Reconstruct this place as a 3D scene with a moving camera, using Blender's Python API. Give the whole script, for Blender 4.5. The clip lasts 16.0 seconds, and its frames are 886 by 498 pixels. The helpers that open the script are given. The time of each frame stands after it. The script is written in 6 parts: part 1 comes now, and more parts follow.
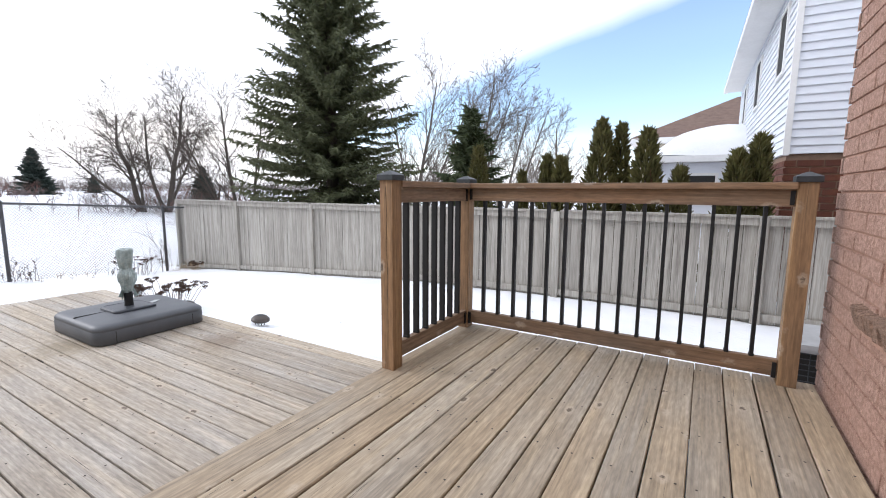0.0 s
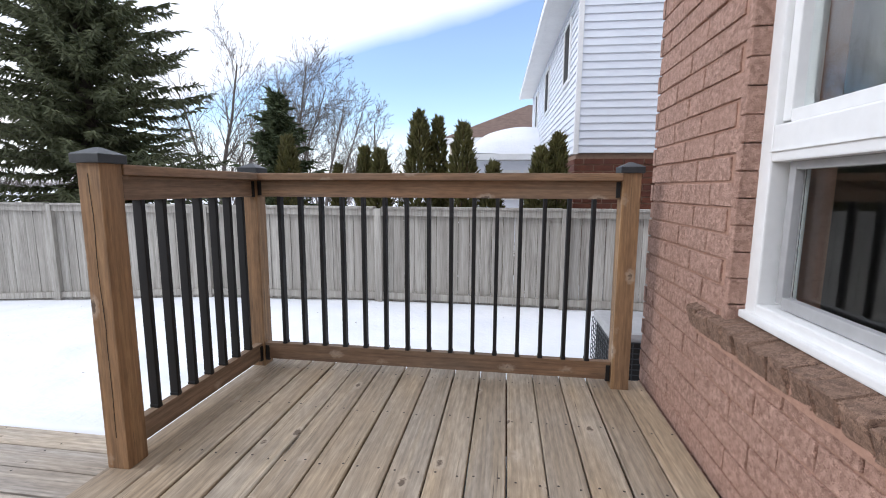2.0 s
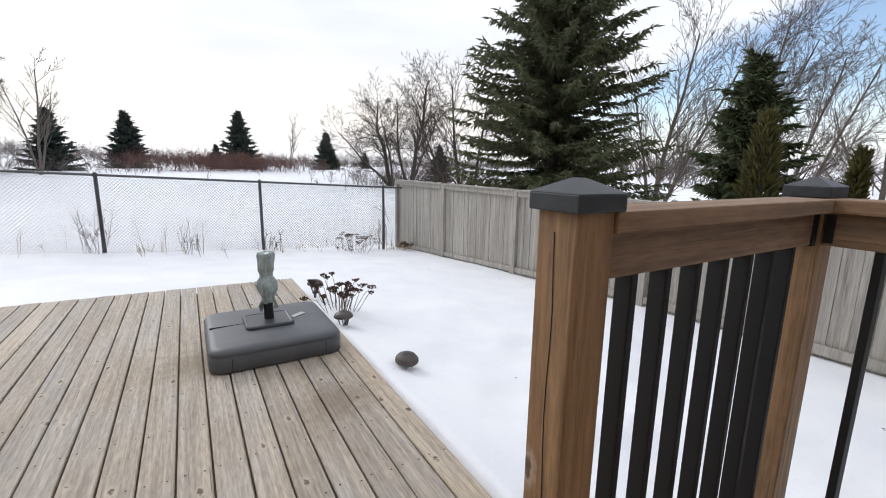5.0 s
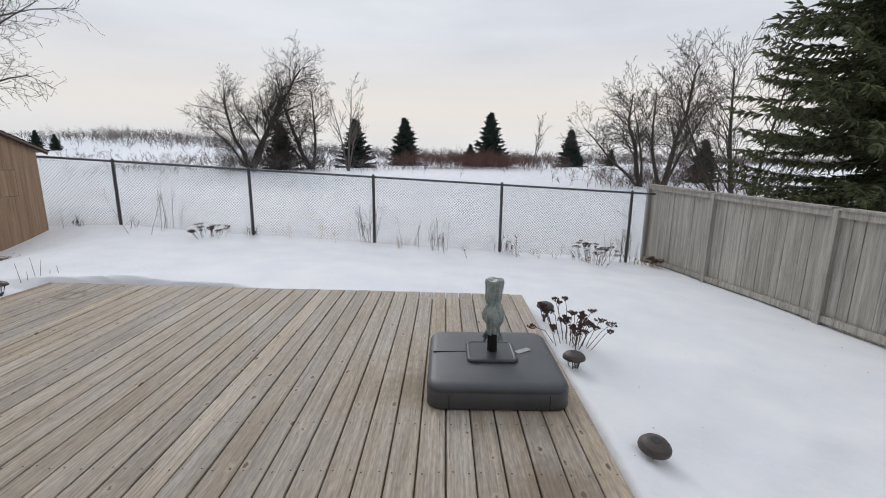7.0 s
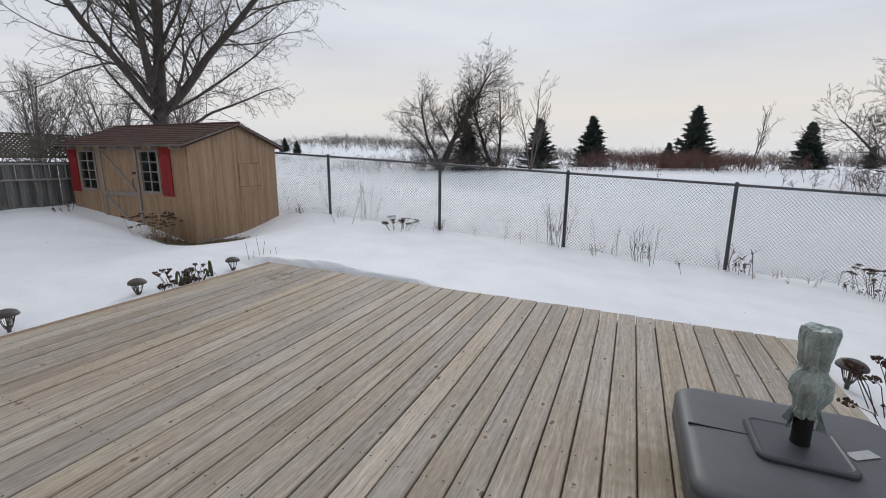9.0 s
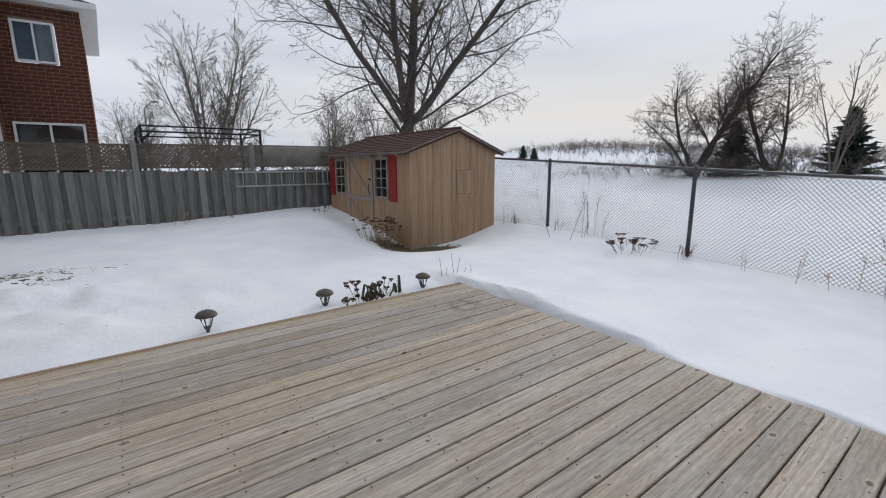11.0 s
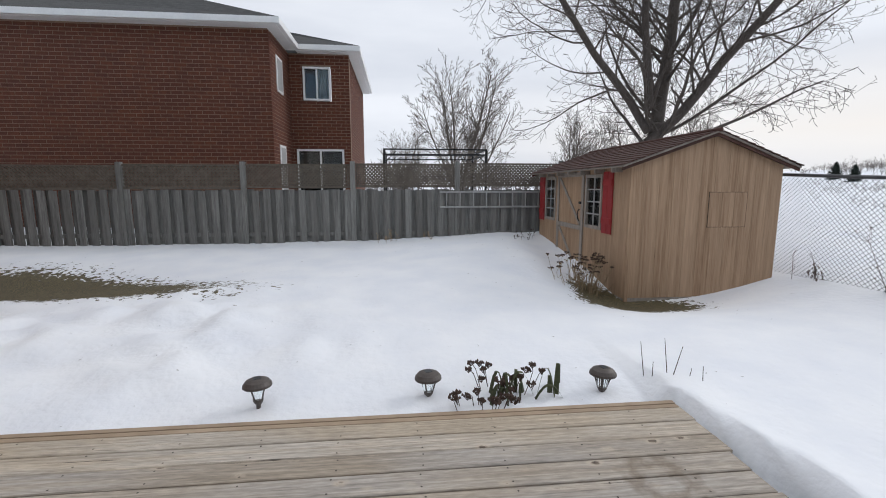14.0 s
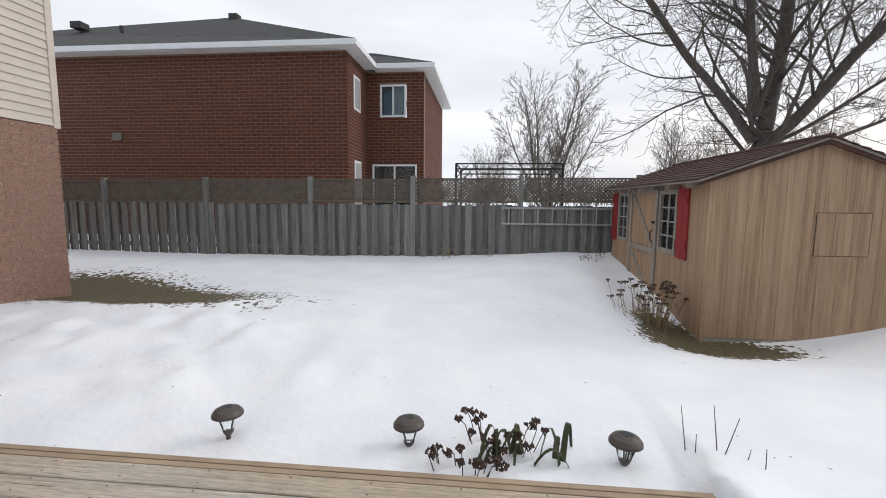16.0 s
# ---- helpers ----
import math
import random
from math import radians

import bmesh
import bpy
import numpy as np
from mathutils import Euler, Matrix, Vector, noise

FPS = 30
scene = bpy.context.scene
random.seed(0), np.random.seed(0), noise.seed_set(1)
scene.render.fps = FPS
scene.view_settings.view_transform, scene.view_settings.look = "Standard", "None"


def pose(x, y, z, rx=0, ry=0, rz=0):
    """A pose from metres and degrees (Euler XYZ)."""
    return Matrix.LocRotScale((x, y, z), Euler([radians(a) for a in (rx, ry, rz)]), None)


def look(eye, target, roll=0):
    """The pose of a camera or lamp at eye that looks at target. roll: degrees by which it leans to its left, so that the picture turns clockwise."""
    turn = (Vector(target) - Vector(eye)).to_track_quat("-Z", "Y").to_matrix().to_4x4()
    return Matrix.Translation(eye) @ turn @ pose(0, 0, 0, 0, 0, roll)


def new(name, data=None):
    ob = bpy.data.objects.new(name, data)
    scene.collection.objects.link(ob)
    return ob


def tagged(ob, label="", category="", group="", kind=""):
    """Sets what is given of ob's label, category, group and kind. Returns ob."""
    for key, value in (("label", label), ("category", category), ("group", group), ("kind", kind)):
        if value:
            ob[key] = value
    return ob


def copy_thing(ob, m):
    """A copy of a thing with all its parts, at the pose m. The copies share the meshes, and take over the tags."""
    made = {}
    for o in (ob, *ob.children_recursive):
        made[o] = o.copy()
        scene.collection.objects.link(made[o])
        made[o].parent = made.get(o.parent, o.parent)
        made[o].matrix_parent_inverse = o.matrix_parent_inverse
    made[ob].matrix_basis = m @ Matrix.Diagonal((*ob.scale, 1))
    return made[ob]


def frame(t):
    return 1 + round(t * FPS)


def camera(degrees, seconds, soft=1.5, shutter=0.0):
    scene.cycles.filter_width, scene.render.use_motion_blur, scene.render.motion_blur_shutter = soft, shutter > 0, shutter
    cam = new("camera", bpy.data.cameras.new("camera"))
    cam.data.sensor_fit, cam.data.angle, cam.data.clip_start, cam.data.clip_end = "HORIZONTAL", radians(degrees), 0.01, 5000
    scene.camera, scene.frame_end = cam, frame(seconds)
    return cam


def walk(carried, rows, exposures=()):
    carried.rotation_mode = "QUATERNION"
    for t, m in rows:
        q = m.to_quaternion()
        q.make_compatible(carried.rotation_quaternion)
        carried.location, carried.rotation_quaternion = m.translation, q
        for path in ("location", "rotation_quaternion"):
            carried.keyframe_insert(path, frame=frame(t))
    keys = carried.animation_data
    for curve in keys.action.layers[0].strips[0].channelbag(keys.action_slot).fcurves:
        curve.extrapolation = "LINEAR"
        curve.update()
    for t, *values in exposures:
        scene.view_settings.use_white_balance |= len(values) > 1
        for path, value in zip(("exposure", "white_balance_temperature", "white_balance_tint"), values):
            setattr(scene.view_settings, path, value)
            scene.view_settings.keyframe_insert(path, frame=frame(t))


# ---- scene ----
cam = camera(90.7, 16.0, soft=1.0)
PATH = [
    (0, (0.131, 0.056, 1.236), (-0.886, 1.758, 0.973), 0.4),
    (0.5, (0.167, 0.205, 1.211), (-0.786, 1.944, 0.948), 0.4),
    (1, (0.177, 0.312, 1.235), (-0.564, 2.151, 0.978), 0.4),
    (1.5, (0.113, 0.503, 1.188), (-0.265, 2.448, 0.919), 0.2),
    (2, (-0.022, 0.694, 1.214), (-0.302, 2.655, 0.942), 0.3),
    (2.5, (-0.159, 0.797, 1.247), (-0.448, 2.758, 0.977), 0.4),
    (3, (-0.282, 0.955, 1.253), (-0.734, 2.881, 0.962), 0.7),
    (3.5, (-0.4, 1.092, 1.279), (-1.193, 2.901, 0.966), 1.1),
    (4, (-0.575, 1.205, 1.298), (-1.736, 2.798, 0.961), 1.2),
    (4.5, (-0.723, 1.306, 1.334), (-2.195, 2.613, 0.979), 1.2),
    (5, (-0.861, 1.453, 1.361), (-2.558, 2.443, 0.986), 0.9),
    (7.5, (-1.611, 1.582, 1.507), (-3.56, 1.382, 1.107), 0.8),
    (8, (-1.783, 1.429, 1.472), (-3.706, 1.048, 1.078), 0.9),
    (8.5, (-1.931, 1.302, 1.436), (-3.812, 0.75, 1.039), 0.7),
    (9, (-2.194, 1.176, 1.347), (-3.996, 0.408, 0.943), 0.5),
    (11.5, (-3.662, 0.39, 1.31), (-4.646, -1.313, 0.947), -0.4),
    (12, (-3.917, 0.129, 1.292), (-4.705, -1.677, 0.948), -0.4),
    (12.5, (-4.164, -0.086, 1.268), (-4.778, -1.963, 0.95), -0.2),
    (13, (-4.384, -0.333, 1.279), (-4.863, -2.251, 0.974), -0.2),
    (13.5, (-4.591, -0.566, 1.27), (-4.947, -2.512, 0.977), -0.1),
    (14, (-4.809, -0.78, 1.28), (-5.009, -2.75, 0.999), 0.0),
    (14.5, (-4.972, -0.971, 1.3), (-5.04, -2.952, 1.028), 0.2),
    (15, (-5.12, -1.08, 1.333), (-5.088, -3.063, 1.076), 0.2),
    (15.5, (-5.281, -1.144, 1.333), (-5.15, -3.126, 1.099), 0.3),
    (16, (-5.4, -1.166, 1.305), (-5.204, -3.144, 1.086), 0.5),
]
walk(cam, [(t, look(eye, target, roll)) for t, eye, target, roll in PATH],
     exposures=((0, 0.78, 6100, 13), (1.5, 0.60, 5950, 13), (2.5, 0.65, 5950, 13), (3.5, 0.64, 6050, 12), (4.3, 0.46, 6150, 12), (5, 0.26, 6300, 12), (7.5, -0.26, 6300, 11), (9, -0.28, 6250, 11), (12.5, -0.20, 6150, 11), (14, -0.01, 6250, 11), (16, 0.15, 6450, 11)))

# ---- world and light ----
world = bpy.data.worlds.new("sky")
scene.world = world
world.use_nodes = True
wt = world.node_tree
wn, wl = wt.nodes, wt.links
wn.clear()
SUN_EL, SUN_AZ = radians(32), radians(110)
sky = wn.new("ShaderNodeTexSky")
sky.sky_type, sky.sun_disc, sky.sun_elevation, sky.sun_rotation = "NISHITA", False, SUN_EL, -SUN_AZ
sky.dust_density, sky.ozone_density = 0.2, 1.5
wcoord = wn.new("ShaderNodeTexCoord")
wsep = wn.new("ShaderNodeSeparateXYZ")
wl.new(wcoord.outputs["Generated"], wsep.inputs[0])


def wmath(op, a, b=0.0, clamp=False):
    n = wn.new("ShaderNodeMath")
    n.operation, n.use_clamp = op, clamp
    for i, v in enumerate((a, b)):
        if isinstance(v, (int, float)):
            n.inputs[i].default_value = v
        else:
            wl.new(v, n.inputs[i])
    return n.outputs[0]


# the cloud sheet ends along a straight front; clear sky lies past it
wnoise = wn.new("ShaderNodeTexNoise")
wnoise.inputs["Scale"].default_value, wnoise.inputs["Detail"].default_value = 3.0, 6.0
wl.new(wcoord.outputs["Generated"], wnoise.inputs["Vector"])
front = wmath("ADD", wmath("ADD", wmath("MULTIPLY", wsep.outputs[0], 0.235), wmath("MULTIPLY", wsep.outputs[1], 0.34)), wmath("MULTIPLY", wsep.outputs[2], -0.911))
front = wmath("ADD", front, wmath("MULTIPLY", wmath("SUBTRACT", wnoise.outputs["Fac"], 0.5), 0.05))
clear = wmath("MULTIPLY", wmath("ADD", front, 0.046), 24.0, True)
clear = wmath("MULTIPLY", clear, wmath("MULTIPLY", wmath("SUBTRACT", wsep.outputs[2], 0.0), 7.0, True))
clear = wmath("MULTIPLY", clear, 0.92)
# soft banks in the cloud sheet, warm and thin low over the horizon
wmap = wn.new("ShaderNodeMapping")
wmap.inputs["Scale"].default_value = (1.2, 1.2, 6.0)
wl.new(wcoord.outputs["Generated"], wmap.inputs["Vector"])
bank = wn.new("ShaderNodeTexNoise")
bank.inputs["Scale"].default_value, bank.inputs["Detail"].default_value = 1.6, 5.0
wl.new(wmap.outputs[0], bank.inputs["Vector"])
ramp = wn.new("ShaderNodeValToRGB")
ramp.color_ramp.elements[0].position, ramp.color_ramp.elements[0].color = 0.30, (0.74, 0.77, 0.82, 1)
ramp.color_ramp.elements[1].position, ramp.color_ramp.elements[1].color = 0.66, (0.92, 0.94, 0.97, 1)
wl.new(bank.outputs["Fac"], ramp.inputs[0])
low = wmath("SUBTRACT", 1.0, wmath("MULTIPLY", wmath("ABSOLUTE", wmath("SUBTRACT", wsep.outputs[2], 0.10)), 7.0), True)
west = wmath("MULTIPLY", wmath("MULTIPLY", wsep.outputs[0], -1.0, True), low)
warm = wn.new("ShaderNodeMixRGB")
warm.inputs[2].default_value = (1.0, 0.93, 0.83, 1)
wl.new(wmath("MULTIPLY", west, 0.95), warm.inputs[0])
wl.new(ramp.outputs[0], warm.inputs[1])
bg_cloud, bg_sky = wn.new("ShaderNodeBackground"), wn.new("ShaderNodeBackground")
wl.new(warm.outputs[0], bg_cloud.inputs[0])
wl.new(sky.outputs[0], bg_sky.inputs[0])
bg_cloud.inputs[1].default_value, bg_sky.inputs[1].default_value = 0.98, 0.15
wmix, wout = wn.new("ShaderNodeMixShader"), wn.new("ShaderNodeOutputWorld")
wl.new(clear, wmix.inputs[0])
wl.new(bg_cloud.outputs[0], wmix.inputs[1])
wl.new(bg_sky.outputs[0], wmix.inputs[2])
wl.new(wmix.outputs[0], wout.inputs[0])
sun = new("sun", bpy.data.lights.new("sun", "SUN"))
sun.data.energy, sun.data.angle, sun.data.color = 1.05, radians(20), (1.0, 0.97, 0.93)
sun.matrix_world = look((0, 0, 30), (30 * math.sin(SUN_AZ) * math.cos(SUN_EL), -30 * math.cos(SUN_AZ) * math.cos(SUN_EL), 30 - 30 * math.sin(SUN_EL)))


# ---- materials ----
def nodes_of(name):
    m = bpy.data.materials.new(name)
    m.use_nodes = True
    return m, m.node_tree.nodes, m.node_tree.links, m.node_tree.nodes["Principled BSDF"]


def surface(name, dark, light, scale=(8, 8, 8), rough=0.8, bump=0.2, fine=60.0, random_mix=0.0, random_to=(0.5, 0.5, 0.5), metal=0.0, spots=None, dist=0.01, contrast=(0.3, 0.7), chips=0.0):
    """Two-tone noise at two scales with fine relief; random_mix shifts each piece towards another tone."""
    m, n, l, b = nodes_of(name)
    tc = n.new("ShaderNodeNewGeometry")
    mp = n.new("ShaderNodeMapping")
    mp.inputs["Scale"].default_value = scale
    l.new(tc.outputs["Position"], mp.inputs["Vector"])
    info = n.new("ShaderNodeObjectInfo")
    shift = n.new("ShaderNodeVectorMath")
    shift.operation = "SCALE"
    shift.inputs[0].default_value = (37, 23, 41)
    l.new(info.outputs["Random"], shift.inputs["Scale"])
    l.new(shift.outputs[0], mp.inputs["Location"])
    big, small = n.new("ShaderNodeTexNoise"), n.new("ShaderNodeTexNoise")
    big.inputs["Scale"].default_value, big.inputs["Detail"].default_value = 1.0, 5.0
    small.inputs["Scale"].default_value, small.inputs["Detail"].default_value = fine / 8, 4.0
    l.new(mp.outputs[0], big.inputs["Vector"])
    l.new(mp.outputs[0], small.inputs["Vector"])
    mix = n.new("ShaderNodeMath")
    mix.operation = "MULTIPLY_ADD"
    mix.inputs[1].default_value = 0.45
    l.new(small.outputs["Fac"], mix.inputs[0])
    half = n.new("ShaderNodeMath")
    half.operation = "MULTIPLY"
    half.inputs[1].default_value = 0.55
    l.new(big.outputs["Fac"], half.inputs[0])
    l.new(half.outputs[0], mix.inputs[2])
    height = mix.outputs[0]
    if chips:
        vo = n.new("ShaderNodeTexVoronoi")
        vo.inputs["Scale"].default_value = chips
        warp = n.new("ShaderNodeMixRGB")
        warp.inputs[0].default_value = 0.035
        l.new(tc.outputs["Position"], warp.inputs[1])
        l.new(small.outputs["Color"], warp.inputs[2])
        l.new(warp.outputs[0], vo.inputs["Vector"])
        sp = n.new("ShaderNodeSeparateColor")
        l.new(vo.outputs["Color"], sp.inputs[0])
        blend = n.new("ShaderNodeMath")
        blend.operation = "MULTIPLY_ADD"
        blend.inputs[1].default_value = 0.5
        l.new(sp.outputs[0], blend.inputs[0])
        part_of = n.new("ShaderNodeMath")
        part_of.operation = "MULTIPLY"
        part_of.inputs[1].default_value = 0.55
        l.new(height, part_of.inputs[0])
        l.new(part_of.outputs[0], blend.inputs[2])
        height = blend.outputs[0]
    r = n.new("ShaderNodeValToRGB")
    r.color_ramp.elements[0].position, r.color_ramp.elements[0].color = contrast[0], (*dark, 1)
    r.color_ramp.elements[1].position, r.color_ramp.elements[1].color = contrast[1], (*light, 1)
    l.new(height, r.inputs[0])
    col = r.outputs[0]
    if random_mix:
        mx = n.new("ShaderNodeMixRGB")
        mx.inputs[2].default_value = (*random_to, 1)
        sc = n.new("ShaderNodeMath")
        sc.operation = "MULTIPLY"
        sc.inputs[1].default_value = random_mix
        wh = n.new("ShaderNodeTexWhiteNoise")
        wh.noise_dimensions = "1D"
        geo_add = n.new("ShaderNodeMath")
        geo_add.operation = "ADD"
        l.new(info.outputs["Random"], geo_add.inputs[0])
        l.new(tc.outputs["Random Per Island"], geo_add.inputs[1])
        l.new(geo_add.outputs[0], wh.inputs["W"])
        l.new(wh.outputs["Value"], sc.inputs[0])
        l.new(sc.outputs[0], mx.inputs[0])
        l.new(col, mx.inputs[1])
        col = mx.outputs[0]
    if spots:
        colour, sscale, size = spots
        v = n.new("ShaderNodeTexVoronoi")
        v.inputs["Scale"].default_value = 1.0
        sm = n.new("ShaderNodeMapping")
        sm.inputs["Scale"].default_value = sscale
        l.new(tc.outputs["Position"], sm.inputs["Vector"])
        l.new(shift.outputs[0], sm.inputs["Location"])
        l.new(sm.outputs[0], v.inputs["Vector"])
        lt = n.new("ShaderNodeMapRange")
        lt.inputs[1].default_value, lt.inputs[2].default_value, lt.inputs[3].default_value, lt.inputs[4].default_value = size * 0.5, size, 0.75, 0.0
        l.new(v.outputs["Distance"], lt.inputs[0])
        mx = n.new("ShaderNodeMixRGB")
        mx.inputs[2].default_value = (*colour, 1)
        l.new(lt.outputs[0], mx.inputs[0])
        l.new(col, mx.inputs[1])
        col = mx.outputs[0]
    l.new(col, b.inputs["Base Color"])
    b.inputs["Roughness"].default_value, b.inputs["Metallic"].default_value = rough, metal
    bp = n.new("ShaderNodeBump")
    bp.inputs["Strength"].default_value, bp.inputs["Distance"].default_value = bump, dist
    l.new(height, bp.inputs["Height"])
    l.new(bp.outputs[0], b.inputs["Normal"])
    return m


def glass(name, tint=(0.9, 0.95, 0.95)):
    m, n, l, b = nodes_of(name)
    b.inputs["Base Color"].default_value = (*tint, 1)
    b.inputs["Roughness"].default_value, b.inputs["Transmission Weight"].default_value, b.inputs["IOR"].default_value = 0.02, 1.0, 1.45
    return m




def deck_wood(name, along, base, grey, gold, deep=0.0):
    """Weathered softwood boards: streaked grain, grey and golden areas, cupped cracks, and ringed knots."""
    m, n, l, b = nodes_of(name)
    geo, info = n.new("ShaderNodeNewGeometry"), n.new("ShaderNodeObjectInfo")
    shift = n.new("ShaderNodeVectorMath")
    shift.operation = "SCALE"
    shift.inputs[0].default_value = (37, 23, 41)
    l.new(info.outputs["Random"], shift.inputs["Scale"])

    def scaled(a, c):
        q = n.new("ShaderNodeMapping")
        q.inputs["Scale"].default_value = {"x": (a, c, deep or c), "y": (c, a, deep or c), "z": (c, c, a)}[along]
        l.new(geo.outputs["Position"], q.inputs["Vector"])
        l.new(shift.outputs[0], q.inputs["Location"])
        return q.outputs[0]

    def noise(vector, detail, rough=0.55, distort=0.0):
        q = n.new("ShaderNodeTexNoise")
        q.inputs["Scale"].default_value, q.inputs["Detail"].default_value = 1.0, detail
        q.inputs["Roughness"].default_value, q.inputs["Distortion"].default_value = rough, distort
        l.new(vector, q.inputs["Vector"])
        return q.outputs["Fac"]

    def span(value, a, c, lo=0.0, hi=1.0):
        q = n.new("ShaderNodeMapRange")
        for k, v in enumerate((a, c, lo, hi)):
            q.inputs[k + 1].default_value = v
        l.new(value, q.inputs[0])
        return q.outputs[0]

    def blend(fac, one, two, kind="MIX"):
        q = n.new("ShaderNodeMixRGB")
        q.blend_type = kind
        for k, v in enumerate((fac, one, two)):
            if isinstance(v, tuple):
                q.inputs[k].default_value = (*v, 1)
            elif isinstance(v, float):
                q.inputs[k].default_value = v
            else:
                l.new(v, q.inputs[k])
        return q.outputs[0]
    grain = noise(scaled(1.6, 62.0), 6.0, 0.6, 0.4)
    streak = noise(scaled(0.8, 15.0), 5.0)
    patch = noise(scaled(0.9, 2.2), 4.0)
    fleck = noise(scaled(14.0, 90.0), 3.0)
    wh = n.new("ShaderNodeTexWhiteNoise")
    wh.noise_dimensions = "1D"
    l.new(info.outputs["Random"], wh.inputs["W"])
    tone = wh.outputs["Value"]
    col = blend(span(patch, 0.36, 0.64), base, grey)
    col = blend(span(streak, 0.52, 0.72, 0.0, 0.7), col, gold)
    col = blend(1.0, col, blend(span(grain, 0.28, 0.72), (0.60, 0.585, 0.57), (1.18, 1.18, 1.18)), "MULTIPLY")
    col = blend(1.0, col, blend(span(fleck, 0.32, 0.68), (0.80, 0.80, 0.80), (1.14, 1.14, 1.14)), "MULTIPLY")
    col = blend(1.0, col, blend(tone, (0.84, 0.84, 0.85), (1.14, 1.12, 1.08)), "MULTIPLY")
    # drying checks, few and long
    check = noise(scaled(2.4, 130.0), 2.0, 0.5, 0.8)
    checks = n.new("ShaderNodeMath")
    checks.operation = "MULTIPLY"
    l.new(span(check, 0.66, 0.70), checks.inputs[0])
    l.new(span(streak, 0.50, 0.62), checks.inputs[1])
    col = blend(checks.outputs[0], col, (0.05, 0.038, 0.028))
    # knots: a pale collar round a dark heart
    vo = n.new("ShaderNodeTexVoronoi")
    vo.inputs["Scale"].default_value = 1.0
    warp = n.new("ShaderNodeMixRGB")
    warp.blend_type, warp.inputs[0].default_value = "ADD", 0.16
    ragged = n.new("ShaderNodeTexNoise")
    ragged.inputs["Scale"].default_value, ragged.inputs["Detail"].default_value = 55.0, 3.0
    l.new(geo.outputs["Position"], ragged.inputs["Vector"])
    l.new(scaled(3.9, 7.0), warp.inputs[1])
    l.new(ragged.outputs["Color"], warp.inputs[2])
    l.new(warp.outputs[0], vo.inputs["Vector"])
    near = vo.outputs["Distance"]
    col = blend(span(near, 0.20, 0.11, 0.0, 0.55), col, (0.52, 0.43, 0.33))
    col = blend(span(near, 0.105, 0.065, 0.0, 0.85), col, (0.075, 0.048, 0.03))
    l.new(col, b.inputs["Base Color"])
    b.inputs["Roughness"].default_value = 0.68
    bp = n.new("ShaderNodeBump")
    bp.inputs["Strength"].default_value, bp.inputs["Distance"].default_value = 0.55, 0.004
    l.new(grain, bp.inputs["Height"])
    l.new(bp.outputs[0], b.inputs["Normal"])
    return m


M_DECK_X = deck_wood("deck_wood_x", "x", (0.41, 0.345, 0.265), (0.46, 0.42, 0.37), (0.53, 0.45, 0.35), 6.0)
M_DECK_Y = deck_wood("deck_wood_y", "y", (0.38, 0.295, 0.20), (0.39, 0.335, 0.265), (0.47, 0.37, 0.245), 6.0)
M_POST = deck_wood("stained_post_wood", "z", (0.30, 0.175, 0.085), (0.25, 0.155, 0.085), (0.42, 0.265, 0.13))
M_RAIL_X = deck_wood("stained_rail_wood_x", "x", (0.25, 0.145, 0.078), (0.24, 0.17, 0.115), (0.36, 0.215, 0.11))
M_RAIL_Y = deck_wood("stained_rail_wood_y", "y", (0.24, 0.15, 0.09), (0.25, 0.185, 0.13), (0.34, 0.22, 0.13))
M_RIM = surface("rim_wood", (0.24, 0.17, 0.11), (0.42, 0.32, 0.22), (2, 2, 20), 0.75, 0.3, 26)
M_BLACK = surface("black_aluminium", (0.003, 0.003, 0.0033), (0.006, 0.006, 0.007), rough=0.62, bump=0.03)
M_CAP = surface("dark_cap_plastic", (0.022, 0.026, 0.03), (0.04, 0.045, 0.05), rough=0.45, bump=0.05)
M_FENCE = surface("weathered_grey_fence_wood", (0.16, 0.145, 0.125), (0.56, 0.535, 0.48), (16, 16, 0.8), 0.9, 0.5, 50, 0.5, (0.27, 0.25, 0.22), dist=0.005)
M_FENCE_L = surface("weathered_dark_fence_wood", (0.065, 0.063, 0.058), (0.33, 0.33, 0.31), (16, 16, 0.8), 0.9, 0.5, 50, 0.6, (0.12, 0.115, 0.105), dist=0.005)
M_LATTICE = surface("weathered_lattice_wood", (0.065, 0.055, 0.043), (0.18, 0.155, 0.125), (10, 10, 10), 0.9, 0.3)
M_GALV = surface("galvanised_steel", (0.06, 0.06, 0.062), (0.135, 0.135, 0.14), rough=0.5, bump=0.05, metal=0.5)
M_BRICK_R = surface("red_brick", (0.07, 0.02, 0.010), (0.165, 0.052, 0.024), (9, 9, 9), 0.9, 0.5, 60, 0.6, (0.07, 0.022, 0.015))
M_BRICK_P = surface("pink_textured_brick", (0.22, 0.115, 0.08), (0.60, 0.385, 0.30), (60, 60, 70), 0.9, 1.0, 30, 0.30, (0.46, 0.27, 0.20), dist=0.02, contrast=(0.18, 0.80), chips=95.0)
M_BRICK_SILL = surface("brown_sill_brick", (0.09, 0.05, 0.035), (0.44, 0.28, 0.195), (70, 90, 40), 0.95, 1.0, 30, 0.35, (0.25, 0.16, 0.11), dist=0.022, contrast=(0.18, 0.80), chips=120.0)
M_MORTAR_P = surface("pink_mortar", (0.30, 0.17, 0.12), (0.46, 0.28, 0.205), (60, 60, 60), 0.95, 0.4)
